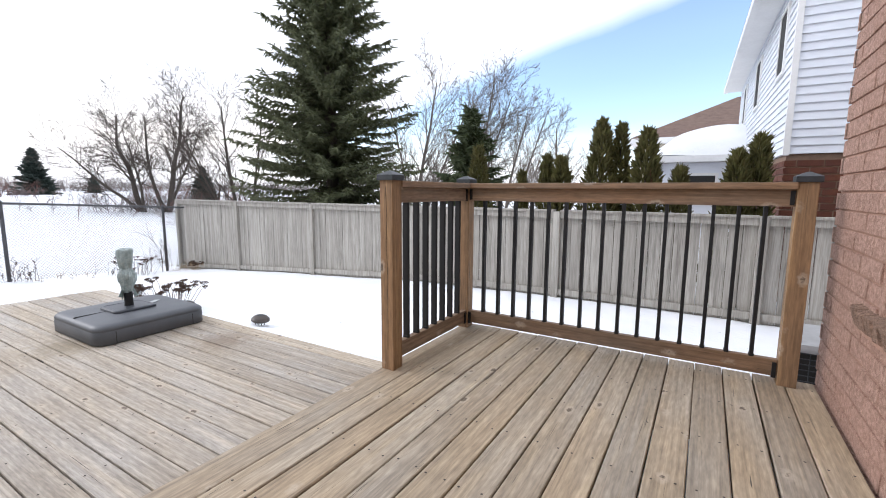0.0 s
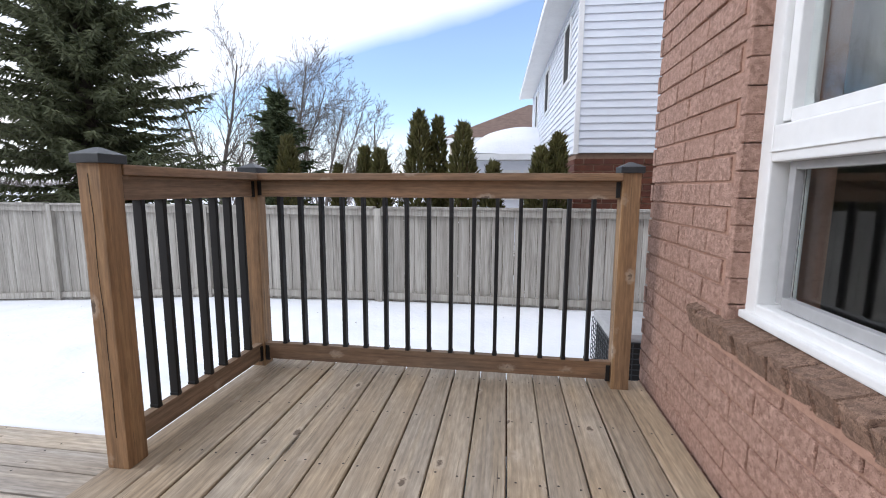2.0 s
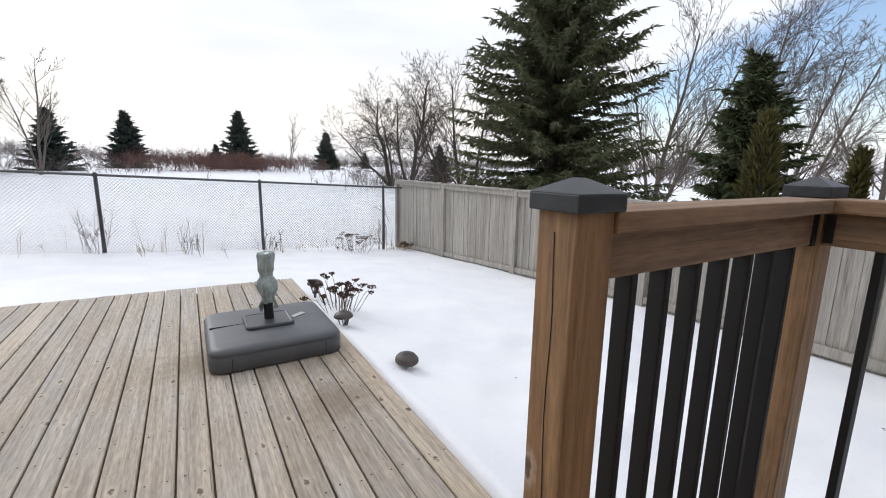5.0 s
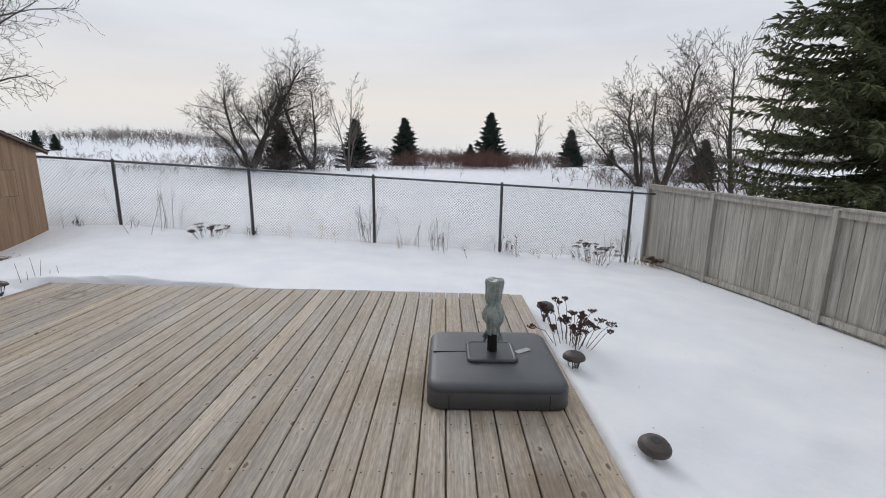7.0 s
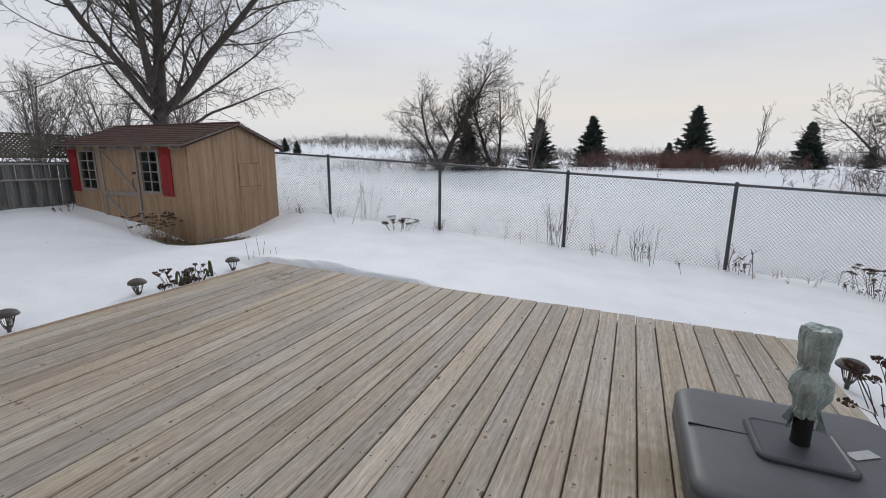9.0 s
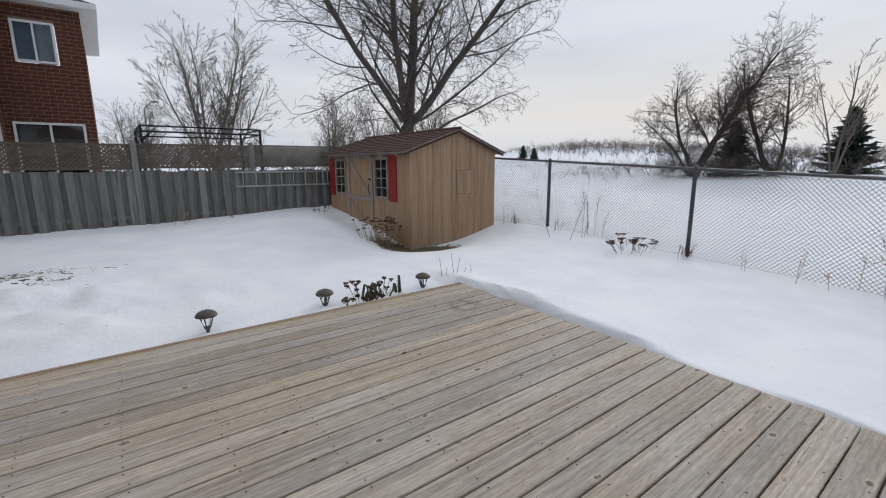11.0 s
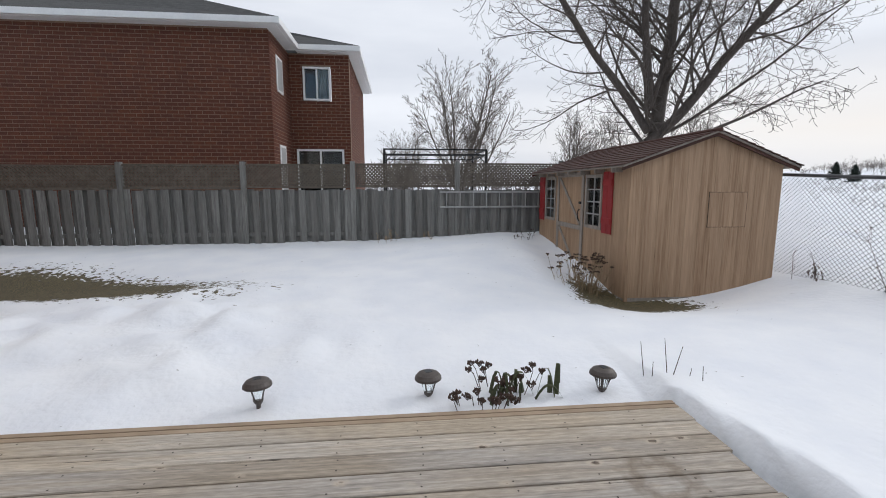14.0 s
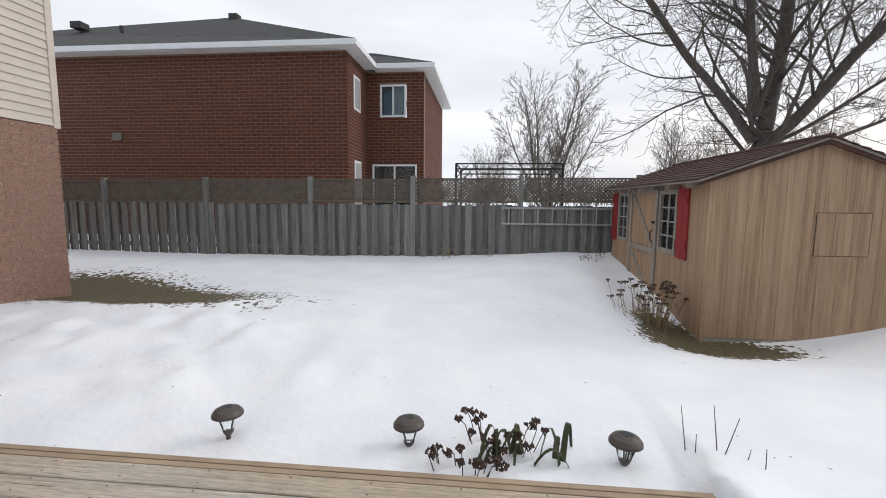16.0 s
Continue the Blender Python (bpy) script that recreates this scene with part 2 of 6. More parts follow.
M_MORTAR_R = surface("pale_mortar", (0.19, 0.125, 0.085), (0.29, 0.20, 0.145), (20, 20, 20), 0.95, 0.4)
M_CONC = surface("concrete", (0.36, 0.30, 0.23), (0.50, 0.43, 0.34), (5, 5, 5), 0.95, 0.4)
M_SIDING_W = surface("white_vinyl_siding", (0.66, 0.69, 0.75), (0.76, 0.79, 0.84), (0.8, 0.8, 3), 0.5, 0.05)
M_SIDING_B = surface("beige_vinyl_siding", (0.55, 0.48, 0.41), (0.64, 0.57, 0.50), (0.8, 0.8, 3), 0.5, 0.05)
M_WHITE = surface("white_vinyl", (0.72, 0.72, 0.71), (0.82, 0.82, 0.81), (3, 3, 3), 0.4, 0.04)
M_GREYF = surface("grey_aluminium", (0.30, 0.30, 0.30), (0.42, 0.42, 0.42), (3, 3, 3), 0.45, 0.04)
M_SHINGLE = surface("dark_roof_shingles", (0.025, 0.025, 0.025), (0.08, 0.078, 0.075), (5, 5, 14), 0.95, 0.6, 60)
M_SHED = surface("tan_plywood_siding", (0.20, 0.115, 0.06), (0.48, 0.325, 0.205), (17, 17, 0.6), 0.75, 0.35, 40, 0.22, (0.46, 0.32, 0.21), dist=0.004)
M_SHED_TRIM = surface("grey_weathered_trim", (0.20, 0.17, 0.14), (0.36, 0.32, 0.28), (12, 12, 2), 0.85, 0.3)
M_SHED_ROOF = surface("brown_asphalt_shingle", (0.05, 0.022, 0.017), (0.12, 0.06, 0.045), (6, 6, 6), 0.95, 0.5, 60, 0.5, (0.045, 0.026, 0.022))
M_RED = surface("red_shutter_paint", (0.22, 0.012, 0.014), (0.33, 0.022, 0.022), (8, 8, 2), 0.6, 0.2)
# near-black: shade of unlit insides put into the colour; also cracks and seams
M_DARKIN = surface("unlit_inside_and_dark_gap", (0.02, 0.02, 0.02), (0.035, 0.033, 0.03), rough=0.9)
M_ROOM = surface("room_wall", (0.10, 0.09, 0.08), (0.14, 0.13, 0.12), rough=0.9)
M_CURTAIN = surface("cream_curtain", (0.56, 0.54, 0.50), (0.72, 0.70, 0.66), (40, 40, 2), 0.9, 0.2)
M_GLASS = glass("window_glass")
M_BASE = surface("grey_moulded_plastic", (0.075, 0.08, 0.088), (0.105, 0.11, 0.12), (6, 6, 6), 0.5, 0.08, 200)
M_PLATE = surface("dark_grey_plastic", (0.045, 0.05, 0.06), (0.065, 0.07, 0.08), (6, 6, 6), 0.42, 0.08, 200)
M_BAG = surface("grey_green_plastic_bag", (0.20, 0.25, 0.24), (0.46, 0.52, 0.50), (22, 22, 22), 0.3, 0.6, 40)
M_LABEL = surface("grey_white_label", (0.36, 0.37, 0.38), (0.46, 0.47, 0.48), rough=0.5)
M_LAMP = surface("brown_lamp_plastic", (0.045, 0.035, 0.03), (0.10, 0.082, 0.07), (20, 20, 20), 0.5, 0.1)
M_BARK = surface("grey_brown_bark", (0.075, 0.062, 0.052), (0.20, 0.17, 0.145), (14, 14, 5), 0.95, 0.6, 40)
M_BARK_D = surface("dark_bark", (0.035, 0.028, 0.023), (0.10, 0.08, 0.065), (14, 14, 5), 0.95, 0.6, 40)
M_BARK_M = surface("brown_maple_bark", (0.05, 0.04, 0.034), (0.135, 0.112, 0.095), (14, 14, 5), 0.95, 0.6, 40)
M_TWIG = surface("pale_twig", (0.16, 0.12, 0.09), (0.30, 0.235, 0.18), (14, 14, 5), 0.95, 0.3)
M_SPRUCE = surface("spruce_needles", (0.03, 0.042, 0.016), (0.155, 0.165, 0.075), (5, 5, 5), 0.8, 0.2, 60, 0.45, (0.075, 0.08, 0.04))
M_FARFIR = surface("far_conifer_needles", (0.014, 0.022, 0.018), (0.04, 0.055, 0.042), (3, 3, 3), 0.85, 0.2)
M_CEDAR = surface("cedar_foliage", (0.035, 0.038, 0.008), (0.13, 0.125, 0.03), (6, 6, 6), 0.85, 0.2, 60, 0.4, (0.085, 0.06, 0.02))
M_CYPRESS = surface("cypress_foliage", (0.02, 0.032, 0.014), (0.075, 0.10, 0.04), (6, 6, 6), 0.85, 0.2, 60, 0.3, (0.10, 0.11, 0.04))
M_DRY = surface("dry_plant", (0.035, 0.02, 0.016), (0.11, 0.07, 0.05), (20, 20, 20), 0.95, 0.3)
M_DRYLEAF = surface("wilted_green_leaf", (0.05, 0.065, 0.03), (0.16, 0.17, 0.09), (20, 20, 20), 0.7, 0.3)
M_STRAW = surface("straw", (0.20, 0.14, 0.08), (0.40, 0.30, 0.19), (20, 20, 20), 0.95, 0.3)
M_REDBUSH = surface("red_brush", (0.09, 0.045, 0.038), (0.20, 0.11, 0.09), (2, 2, 2), 0.95, 0.3)
M_FARWOOD = surface("far_brush", (0.10, 0.085, 0.08), (0.22, 0.19, 0.175), (2, 2, 2), 0.95, 0.3)
M_BROWNROOF = surface("brown_roof", (0.11, 0.07, 0.055), (0.19, 0.13, 0.105), (4, 4, 10), 0.95, 0.3)
M_TAN = surface("tan_trim", (0.48, 0.42, 0.32), (0.58, 0.52, 0.42), rough=0.7)
M_STEEL = surface("pale_ladder_aluminium", (0.30, 0.30, 0.29), (0.42, 0.42, 0.40), rough=0.5, metal=0.2)


def snow_material():
    """Snow with soft lumps, and bare winter grass where the cover has melted away."""
    m, n, l, b = nodes_of("snow")
    g = n.new("ShaderNodeNewGeometry")
    a = n.new("ShaderNodeAttribute")
    a.attribute_name = "bare"
    n1, n2, n3 = (n.new("ShaderNodeTexNoise") for _ in range(3))
    for q, s, d in ((n1, 1.6, 5.0), (n2, 15.0, 6.0), (n3, 90.0, 5.0)):
        q.inputs["Scale"].default_value, q.inputs["Detail"].default_value = s, d
        l.new(g.outputs["Position"], q.inputs["Vector"])
    r = n.new("ShaderNodeValToRGB")
    r.color_ramp.elements[0].position, r.color_ramp.elements[0].color = 0.3, (0.78, 0.80, 0.84, 1)
    r.color_ramp.elements[1].position, r.color_ramp.elements[1].color = 0.65, (0.86, 0.87, 0.885, 1)
    l.new(n1.outputs["Fac"], r.inputs[0])
    gr = n.new("ShaderNodeValToRGB")
    gr.color_ramp.elements[0].position, gr.color_ramp.elements[0].color = 0.42, (0.03, 0.022, 0.010, 1)
    gr.color_ramp.elements[1].position, gr.color_ramp.elements[1].color = 0.62, (0.19, 0.155, 0.075, 1)
    l.new(n3.outputs["Fac"], gr.inputs[0])
    add = n.new("ShaderNodeMath")
    add.operation = "MULTIPLY_ADD"
    add.inputs[1].default_value = 1.9
    l.new(n2.outputs["Fac"], add.inputs[0])
    l.new(a.outputs["Fac"], add.inputs[2])
    mr = n.new("ShaderNodeMapRange")
    mr.inputs[1].default_value, mr.inputs[2].default_value = 1.38, 1.46
    l.new(add.outputs[0], mr.inputs[0])
    mx = n.new("ShaderNodeMixRGB")
    l.new(mr.outputs[0], mx.inputs[0])
    l.new(r.outputs[0], mx.inputs[1])
    l.new(gr.outputs[0], mx.inputs[2])
    l.new(mx.outputs[0], b.inputs["Base Color"])
    b.inputs["Roughness"].default_value = 0.75
    bp = n.new("ShaderNodeBump")
    bp.inputs["Strength"].default_value, bp.inputs["Distance"].default_value = 0.35, 0.025
    l.new(n2.outputs["Fac"], bp.inputs["Height"])
    l.new(bp.outputs[0], b.inputs["Normal"])
    return m


M_SNOW = snow_material()


def add_stain(m, centre, radius, colour, ring=False):
    """A ragged water or leaf stain on a surface, round a place of its own."""
    n, l = m.node_tree.nodes, m.node_tree.links
    b = n["Principled BSDF"]
    before = b.inputs["Base Color"].links[0].from_socket
    g = n.new("ShaderNodeNewGeometry")
    d = n.new("ShaderNodeVectorMath")
    d.operation = "DISTANCE"
    d.inputs[1].default_value = centre
    l.new(g.outputs["Position"], d.inputs[0])
    q = n.new("ShaderNodeTexNoise")
    q.inputs["Scale"].default_value, q.inputs["Detail"].default_value = 14.0, 5.0
    l.new(g.outputs["Position"], q.inputs["Vector"])
    s = n.new("ShaderNodeMath")
    s.operation = "MULTIPLY_ADD"
    s.inputs[1].default_value = radius * 1.6
    l.new(q.outputs["Fac"], s.inputs[0])
    l.new(d.outputs["Value"], s.inputs[2])
    r = n.new("ShaderNodeValToRGB")
    e = r.color_ramp.elements
    scale = n.new("ShaderNodeMath")
    scale.operation = "DIVIDE"
    scale.inputs[1].default_value = radius * 2.4
    l.new(s.outputs[0], scale.inputs[0])
    if ring:
        e[0].position, e[0].color = 0.50, (0.0, 0.0, 0.0, 1)
        e[1].position, e[1].color = 0.85, (0, 0, 0, 1)
        k = e.new(0.66)
        k.color = (0.6, 0.6, 0.6, 1)
    else:
        e[0].position, e[0].color = 0.45, (0.6, 0.6, 0.6, 1)
        e[1].position, e[1].color = 0.80, (0, 0, 0, 1)
    l.new(scale.outputs[0], r.inputs[0])
    mx = n.new("ShaderNodeMixRGB")
    mx.inputs[2].default_value = (*colour, 1)
    l.new(r.outputs[0], mx.inputs[0])
    l.new(before, mx.inputs[1])
    l.new(mx.outputs[0], b.inputs["Base Color"])


add_stain(M_DECK_X, (-3.2, 2.12, 0.0), 0.24, (0.17, 0.115, 0.07))
add_stain(M_DECK_X, (-5.95, -2.45, 0.0), 0.15, (0.15, 0.11, 0.07), True)
add_stain(M_DECK_X, (-4.1, 1.40, 0.0), 0.30, (0.20, 0.15, 0.08))


# ---- builders ----
def box(bm, x0, x1, y0, y1, z0, z1, bevel=0.0):
    made = bmesh.ops.create_cube(bm, size=1.0, matrix=Matrix.Translation(((x0 + x1) / 2, (y0 + y1) / 2, (z0 + z1) / 2)) @ Matrix.Diagonal((x1 - x0, y1 - y0, z1 - z0, 1)))
    if bevel:
        edges = list({e for v in made["verts"] for e in v.link_edges})
        bmesh.ops.bevel(bm, geom=edges, offset=bevel, segments=2, affect="EDGES", profile=0.6)
    return made["verts"]


def rod(bm, a, b, r0, r1=None, sides=8):
    a, b = Vector(a), Vector(b)
    r1 = r0 if r1 is None else r1
    q = (b - a).to_track_quat("Z", "Y").to_matrix().to_4x4()
    bmesh.ops.create_cone(bm, cap_ends=True, segments=sides, radius1=r0, radius2=r1, depth=(b - a).length, matrix=Matrix.Translation((a + b) / 2) @ q)


def lathe(bm, x, y, rings, sides=20):
    """A turned shape from (radius, height) rings, with closed ends."""
    loops = [[bm.verts.new((x + r * math.cos(2 * math.pi * k / sides), y + r * math.sin(2 * math.pi * k / sides), z)) for k in range(sides)] for r, z in rings]
    for lo, hi in zip(loops, loops[1:]):
        for k in range(sides):
            bm.faces.new((lo[k], lo[(k + 1) % sides], hi[(k + 1) % sides], hi[k]))
    bm.faces.new(list(reversed(loops[0])))
    bm.faces.new(loops[-1])


def mesh_of(bm, name, material, smooth=False):
    me = bpy.data.meshes.new(name)
    bmesh.ops.recalc_face_normals(bm, faces=bm.faces[:])
    bm.to_mesh(me)
    bm.free()
    me.materials.append(material)
    if smooth:
        for p in me.polygons:
            p.use_smooth = True
    return me


def part(name, bm, material, parent=None, label="", smooth=False):
    ob = new(name, mesh_of(bm, name, material, smooth))
    if parent:
        ob.parent = parent
    return tagged(ob, label)


def bpart(name, material, parent, *dims, bevel=0.0, label=""):
    bm = bmesh.new()
    box(bm, *dims, bevel=bevel)
    return part(name, bm, material, parent, label)


def thing(name, label, category, group="", kind=""):
    return tagged(new(name), label, category, group, kind)


def arrays(name, verts, faces, material, parent=None, smooth=False):
    me = bpy.data.meshes.new(name)
    me.from_pydata(verts, [], faces)
    me.materials.append(material)
    if smooth:
        me.polygons.foreach_set("use_smooth", [True] * len(me.polygons))
    ob = new(name, me)
    if parent:
        ob.parent = parent
    return ob


def piece(name, me, parent, m):
    ob = new(name, me)
    ob.parent = parent
    ob.matrix_basis = m
    return ob


# ---- the plan ----
WALL_X = 0.72                      # our house's rear wall
UP = 0.213                         # upper deck; the lower deck's top is z = 0
DECK_L, DECK_R = -3.13, 2.466       # the lower deck's sides
UP_EDGE = -1.425


def far_edge(y):
    return -6.32 + 0.045 * (y + 0.4)


def chain_x(y):
    return -10.75 - 0.08 * y


def sstep(a, b, v):
    t = np.clip((v - a) / (b - a), 0, 1)
    return t * t * (3 - 2 * t)


def bump_at(x, y, cx, cy, rx, ry):
    return np.exp(-(((x - cx) / rx) ** 2 + ((y - cy) / ry) ** 2))


CELLS = np.random.RandomState(12).rand(97, 89)


def lumps(x, y, size):
    """Smooth random relief between -1 and 1, with lumps of about that size."""
    u, v = x / size + 1000.37, y / size + 1000.71
    i, j = np.floor(u).astype(int), np.floor(v).astype(int)
    a, b = u - i, v - j
    a, b = a * a * (3 - 2 * a), b * b * (3 - 2 * b)
    g = [[CELLS[(i + di) % 97, (j + dj) % 89] for dj in (0, 1)] for di in (0, 1)]
    return 2 * ((g[0][0] * (1 - b) + g[0][1] * b) * (1 - a) + (g[1][0] * (1 - b) + g[1][1] * b) * a) - 1


def ground_z(x, y):
    """The snow's height: a yard that falls towards its far corner, then an open field that rises to a hill."""
    x, y = np.asarray(x, float), np.asarray(y, float)
    yx, yy = np.clip(x, -11.5, 4), np.clip(y, -12, 8)
    z = -0.145 - 0.0013 * yx * yx - (0.023 + 0.00045 * yx * yx) * yy
    z = z + 0.025 * lumps(x, y, 1.7) + 0.010 * lumps(x + 0.3 * y, y, 0.7) + 0.004 * lumps(x, y, 0.25)
    z = z + bump_at(x, y, -2.1, -5.0, 2.3, 1.3) * (0.05 + 0.055 * lumps(x + 0.4 * y, y, 0.5) + 0.06 * lumps(x, y + 0.2 * x, 0.22))
    z = z + bump_at(x, y, -2.6, 4.0, 2.8, 1.2) * (0.05 * lumps(x, y, 0.6) + 0.035 * lumps(x, y, 0.26))
    z = z + 0.10 * bump_at(x, y, -6.4, -8.0, 1.3, 1.6) - 0.38 * bump_at(x, y, -8.4, -6.2, 1.7, 1.15) - 0.20 * bump_at(x, y, -7.6, -8.0, 0.45, 1.6)
    z = z + 0.06 * bump_at(x, y, -10.3, -5.6, 0.8, 0.8) + 0.07 * bump_at(x, y, -7.6, 0.0, 1.0, 4.0)
    z = z - 0.20 * bump_at(x, y, 0.2, -7.4, 2.6, 1.0)
    d = np.clip(-x - 11.5, 0, None)
    far = -1.0 + 1.5 * sstep(12, 42, d) + sstep(45, 130, d) * (0.1 + 6.0 * sstep(10, -90, y)) + 0.12 * np.sin(0.21 * x) * np.sin(0.17 * y)
    z = z + (far - z) * sstep(0, 26, d)
    return z


def build_ground():
    def axis(lo, hi, fine, far_lo, far_hi):
        core = list(np.arange(lo, hi + fine / 2, fine))
        left, right, s = [], [], fine
        v = lo
        while v > far_lo:
            s *= 1.13
            v -= s
            left.append(v)
        v, s = hi, fine
        while v < far_hi:
            s *= 1.13
            v += s
            right.append(v)
        return np.array(left[::-1] + core + right)
    xs, ys = axis(-12.0, 1.2, 0.075, -900, 700), axis(-10.6, 6.6, 0.075, -900, 900)
    X, Y = np.meshgrid(xs, ys, indexing="ij")
    Z = ground_z(X, Y)
    # the snow stands off the decks in a shallow melted trough and dips out of sight beneath them
    fx = -6.32 + 0.045 * (Y + 0.4)
    wob = 0.05 * np.sin(2.3 * Y) + 0.04 * np.sin(5.1 * Y + 1.0)
    out = np.maximum.reduce([fx - X - 0.05 * sstep(2.0, 0.8, Y) - 0.02 - wob * (Y < 1.5), DECK_L - Y + 0.05, Y - DECK_R + 0.05, X - (UP_EDGE + 2.1)])
    out2 = np.maximum.reduce([Y - 2.95, UP_EDGE + 0.05 - X, X - 0.75, -2.6 - Y])
    inside = np.minimum(out, out2)
    near = np.exp(-np.clip(out, 0, None) / np.where(Y > DECK_R, 1.2, 0.5)) * (out > 0) * sstep(-0.6, -2.2, X)
    lip = np.where(fx - X > 0, 0.13, np.where(Y > 0, 0.20, -0.05)) * near
    Z = Z + lip
    Z = Z - 0.5 * sstep(0.10, -0.05, inside)
    bare = 1.1 * bump_at(X, Y + 0.19 * X, -0.6, -7.0, 2.1, 0.66) + 0.8 * bump_at(X, Y, 1.0, -7.3, 1.5, 1.1) + 1.25 * bump_at(X, Y, -7.95, -5.95, 0.72, 0.42) + 1.0 * bump_at(X, Y, -7.55, -6.5, 0.32, 0.7)
    bare = np.where(bare > 0.16, bare, 0)
    nx, ny = len(xs), len(ys)
    me = bpy.data.meshes.new("ground")
    idx = np.arange(nx * ny).reshape(nx, ny)
    quads = np.stack([idx[:-1, :-1], idx[1:, :-1], idx[1:, 1:], idx[:-1, 1:]], -1).reshape(-1, 4)
    me.from_pydata(np.stack([X, Y, Z], -1).reshape(-1, 3).tolist(), [], quads.tolist())
    att = me.attributes.new("bare", "FLOAT", "POINT")
    att.data.foreach_set("value", bare.ravel().astype(np.float32))
    me.polygons.foreach_set("use_smooth", [True] * len(me.polygons))
    me.materials.append(M_SNOW)
    return tagged(new("ground", me), "snow-covered yard and open field with patches of bare grass", "snow", kind="structure")


build_ground()


# ---- decks ----
def board_mesh(name, length, width, thick, along, material, bevel=0.004):
    bm = bmesh.new()
    if along == "x":
        box(bm, 0, length, -width / 2, width / 2, -thick, 0)
    else:
        box(bm, -width / 2, width / 2, 0, length, -thick, 0)
    top = [e for e in bm.edges if all(v.co.z > -1e-6 for v in e.verts)]
    bmesh.ops.bevel(bm, geom=top, offset=bevel, segments=1, affect="EDGES")
    return mesh_of(bm, name, material)


def build_decks():
    rng = random.Random(4)
    lower = thing("deck_lower", "weathered grey-brown softwood lower deck floor", "deck", kind="structure")
    n = 38
    pitch, first = 0.1453, -3.05
    screws = []
    for i in range(n):
        wide = pitch - 0.009 if i < n - 1 else DECK_R - 0.012 - first - pitch * i
        y = first + pitch * i + 0.0045 + wide / 2
        x0 = far_edge(y) + rng.uniform(-0.012, 0.012)
        length = UP_EDGE - 0.02 - x0
        piece("deck_board", board_mesh("deck_board", length, wide, 0.032, "x", M_DECK_X), lower, pose(x0, y, rng.uniform(-0.0022, 0.0022), rng.uniform(-0.5, 0.5), 0, rng.uniform(-0.02, 0.02)))
        for j in range(13):
            x = -6.1 + j * 0.40
            for s in (-1, 1):
                screws.append((x + rng.uniform(-0.012, 0.012), y + s * (pitch / 2 - 0.03) + rng.uniform(-0.006, 0.006), 0.0028))
    bpart("rim_board", M_RIM, lower, far_edge(DECK_L), UP_EDGE, DECK_L - 0.0, DECK_L + 0.036, -0.20, -0.001, bevel=0.003)
    bpart("rim_board", M_RIM, lower, far_edge(DECK_L), UP_EDGE, DECK_L + 0.040, first - 0.003, -0.20, -0.004, bevel=0.003)
    bpart("rim_board", M_RIM, lower, far_edge(DECK_R) + 0.01, UP_EDGE, DECK_R - 0.04, DECK_R - 0.012, -0.20, -0.033)
    bpart("joist_frame", M_RIM, lower, -6.12, UP_EDGE, first, DECK_R - 0.05, -0.20, -0.04)
    upper = thing("deck_upper", "weathered tan softwood upper deck floor", "deck", kind="structure")
    n2 = 15
    pitch2 = 0.1405
    x0, x1 = 0.704 - 15 * pitch2, WALL_X - 0.02
    for i in range(n2):
        x = x0 + pitch2 * (i + 0.5)
        wide = pitch2 - 0.006 if i else x + pitch2 / 2 - UP_EDGE - 0.003
        x = x if i else UP_EDGE + wide / 2
        me = board_mesh("deck_board", 2.6 + 3.02, wide, 0.032, "y", M_DECK_Y)
        piece("deck_board", me, upper, pose(x, -2.6, UP + rng.uniform(-0.0022, 0.0022), 0, rng.uniform(-0.5, 0.5), rng.uniform(-0.03, 0.03)))
        for j in range(14):
            y = 2.9 - j * 0.40
            for s in (-1, 1) if i else ():
                screws.append((x + s * (pitch2 / 2 - 0.03) + rng.uniform(-0.006, 0.006), y + rng.uniform(-0.012, 0.012), UP + 0.0028))
    bpart("riser_board", M_RIM, upper, UP_EDGE + 0.012, UP_EDGE + 0.05, -2.59, 2.97, -0.25, UP - 0.034)
    bpart("end_joist", M_RIM, upper, UP_EDGE + 0.05, x1, 2.965, 3.003, -0.25, UP - 0.034)
    v, f = [], []
    for x, y, z in screws:
        k = len(v)
        v += [(x + 0.005 * math.cos(a * math.pi / 3), y + 0.005 * math.sin(a * math.pi / 3), z) for a in range(6)]
        f.append(tuple(range(k, k + 6)))
    tagged(arrays("deck_screw_heads", v, f, M_BARK_D), "small dark screw heads sunk in the deck boards", "screws", kind="stuff")


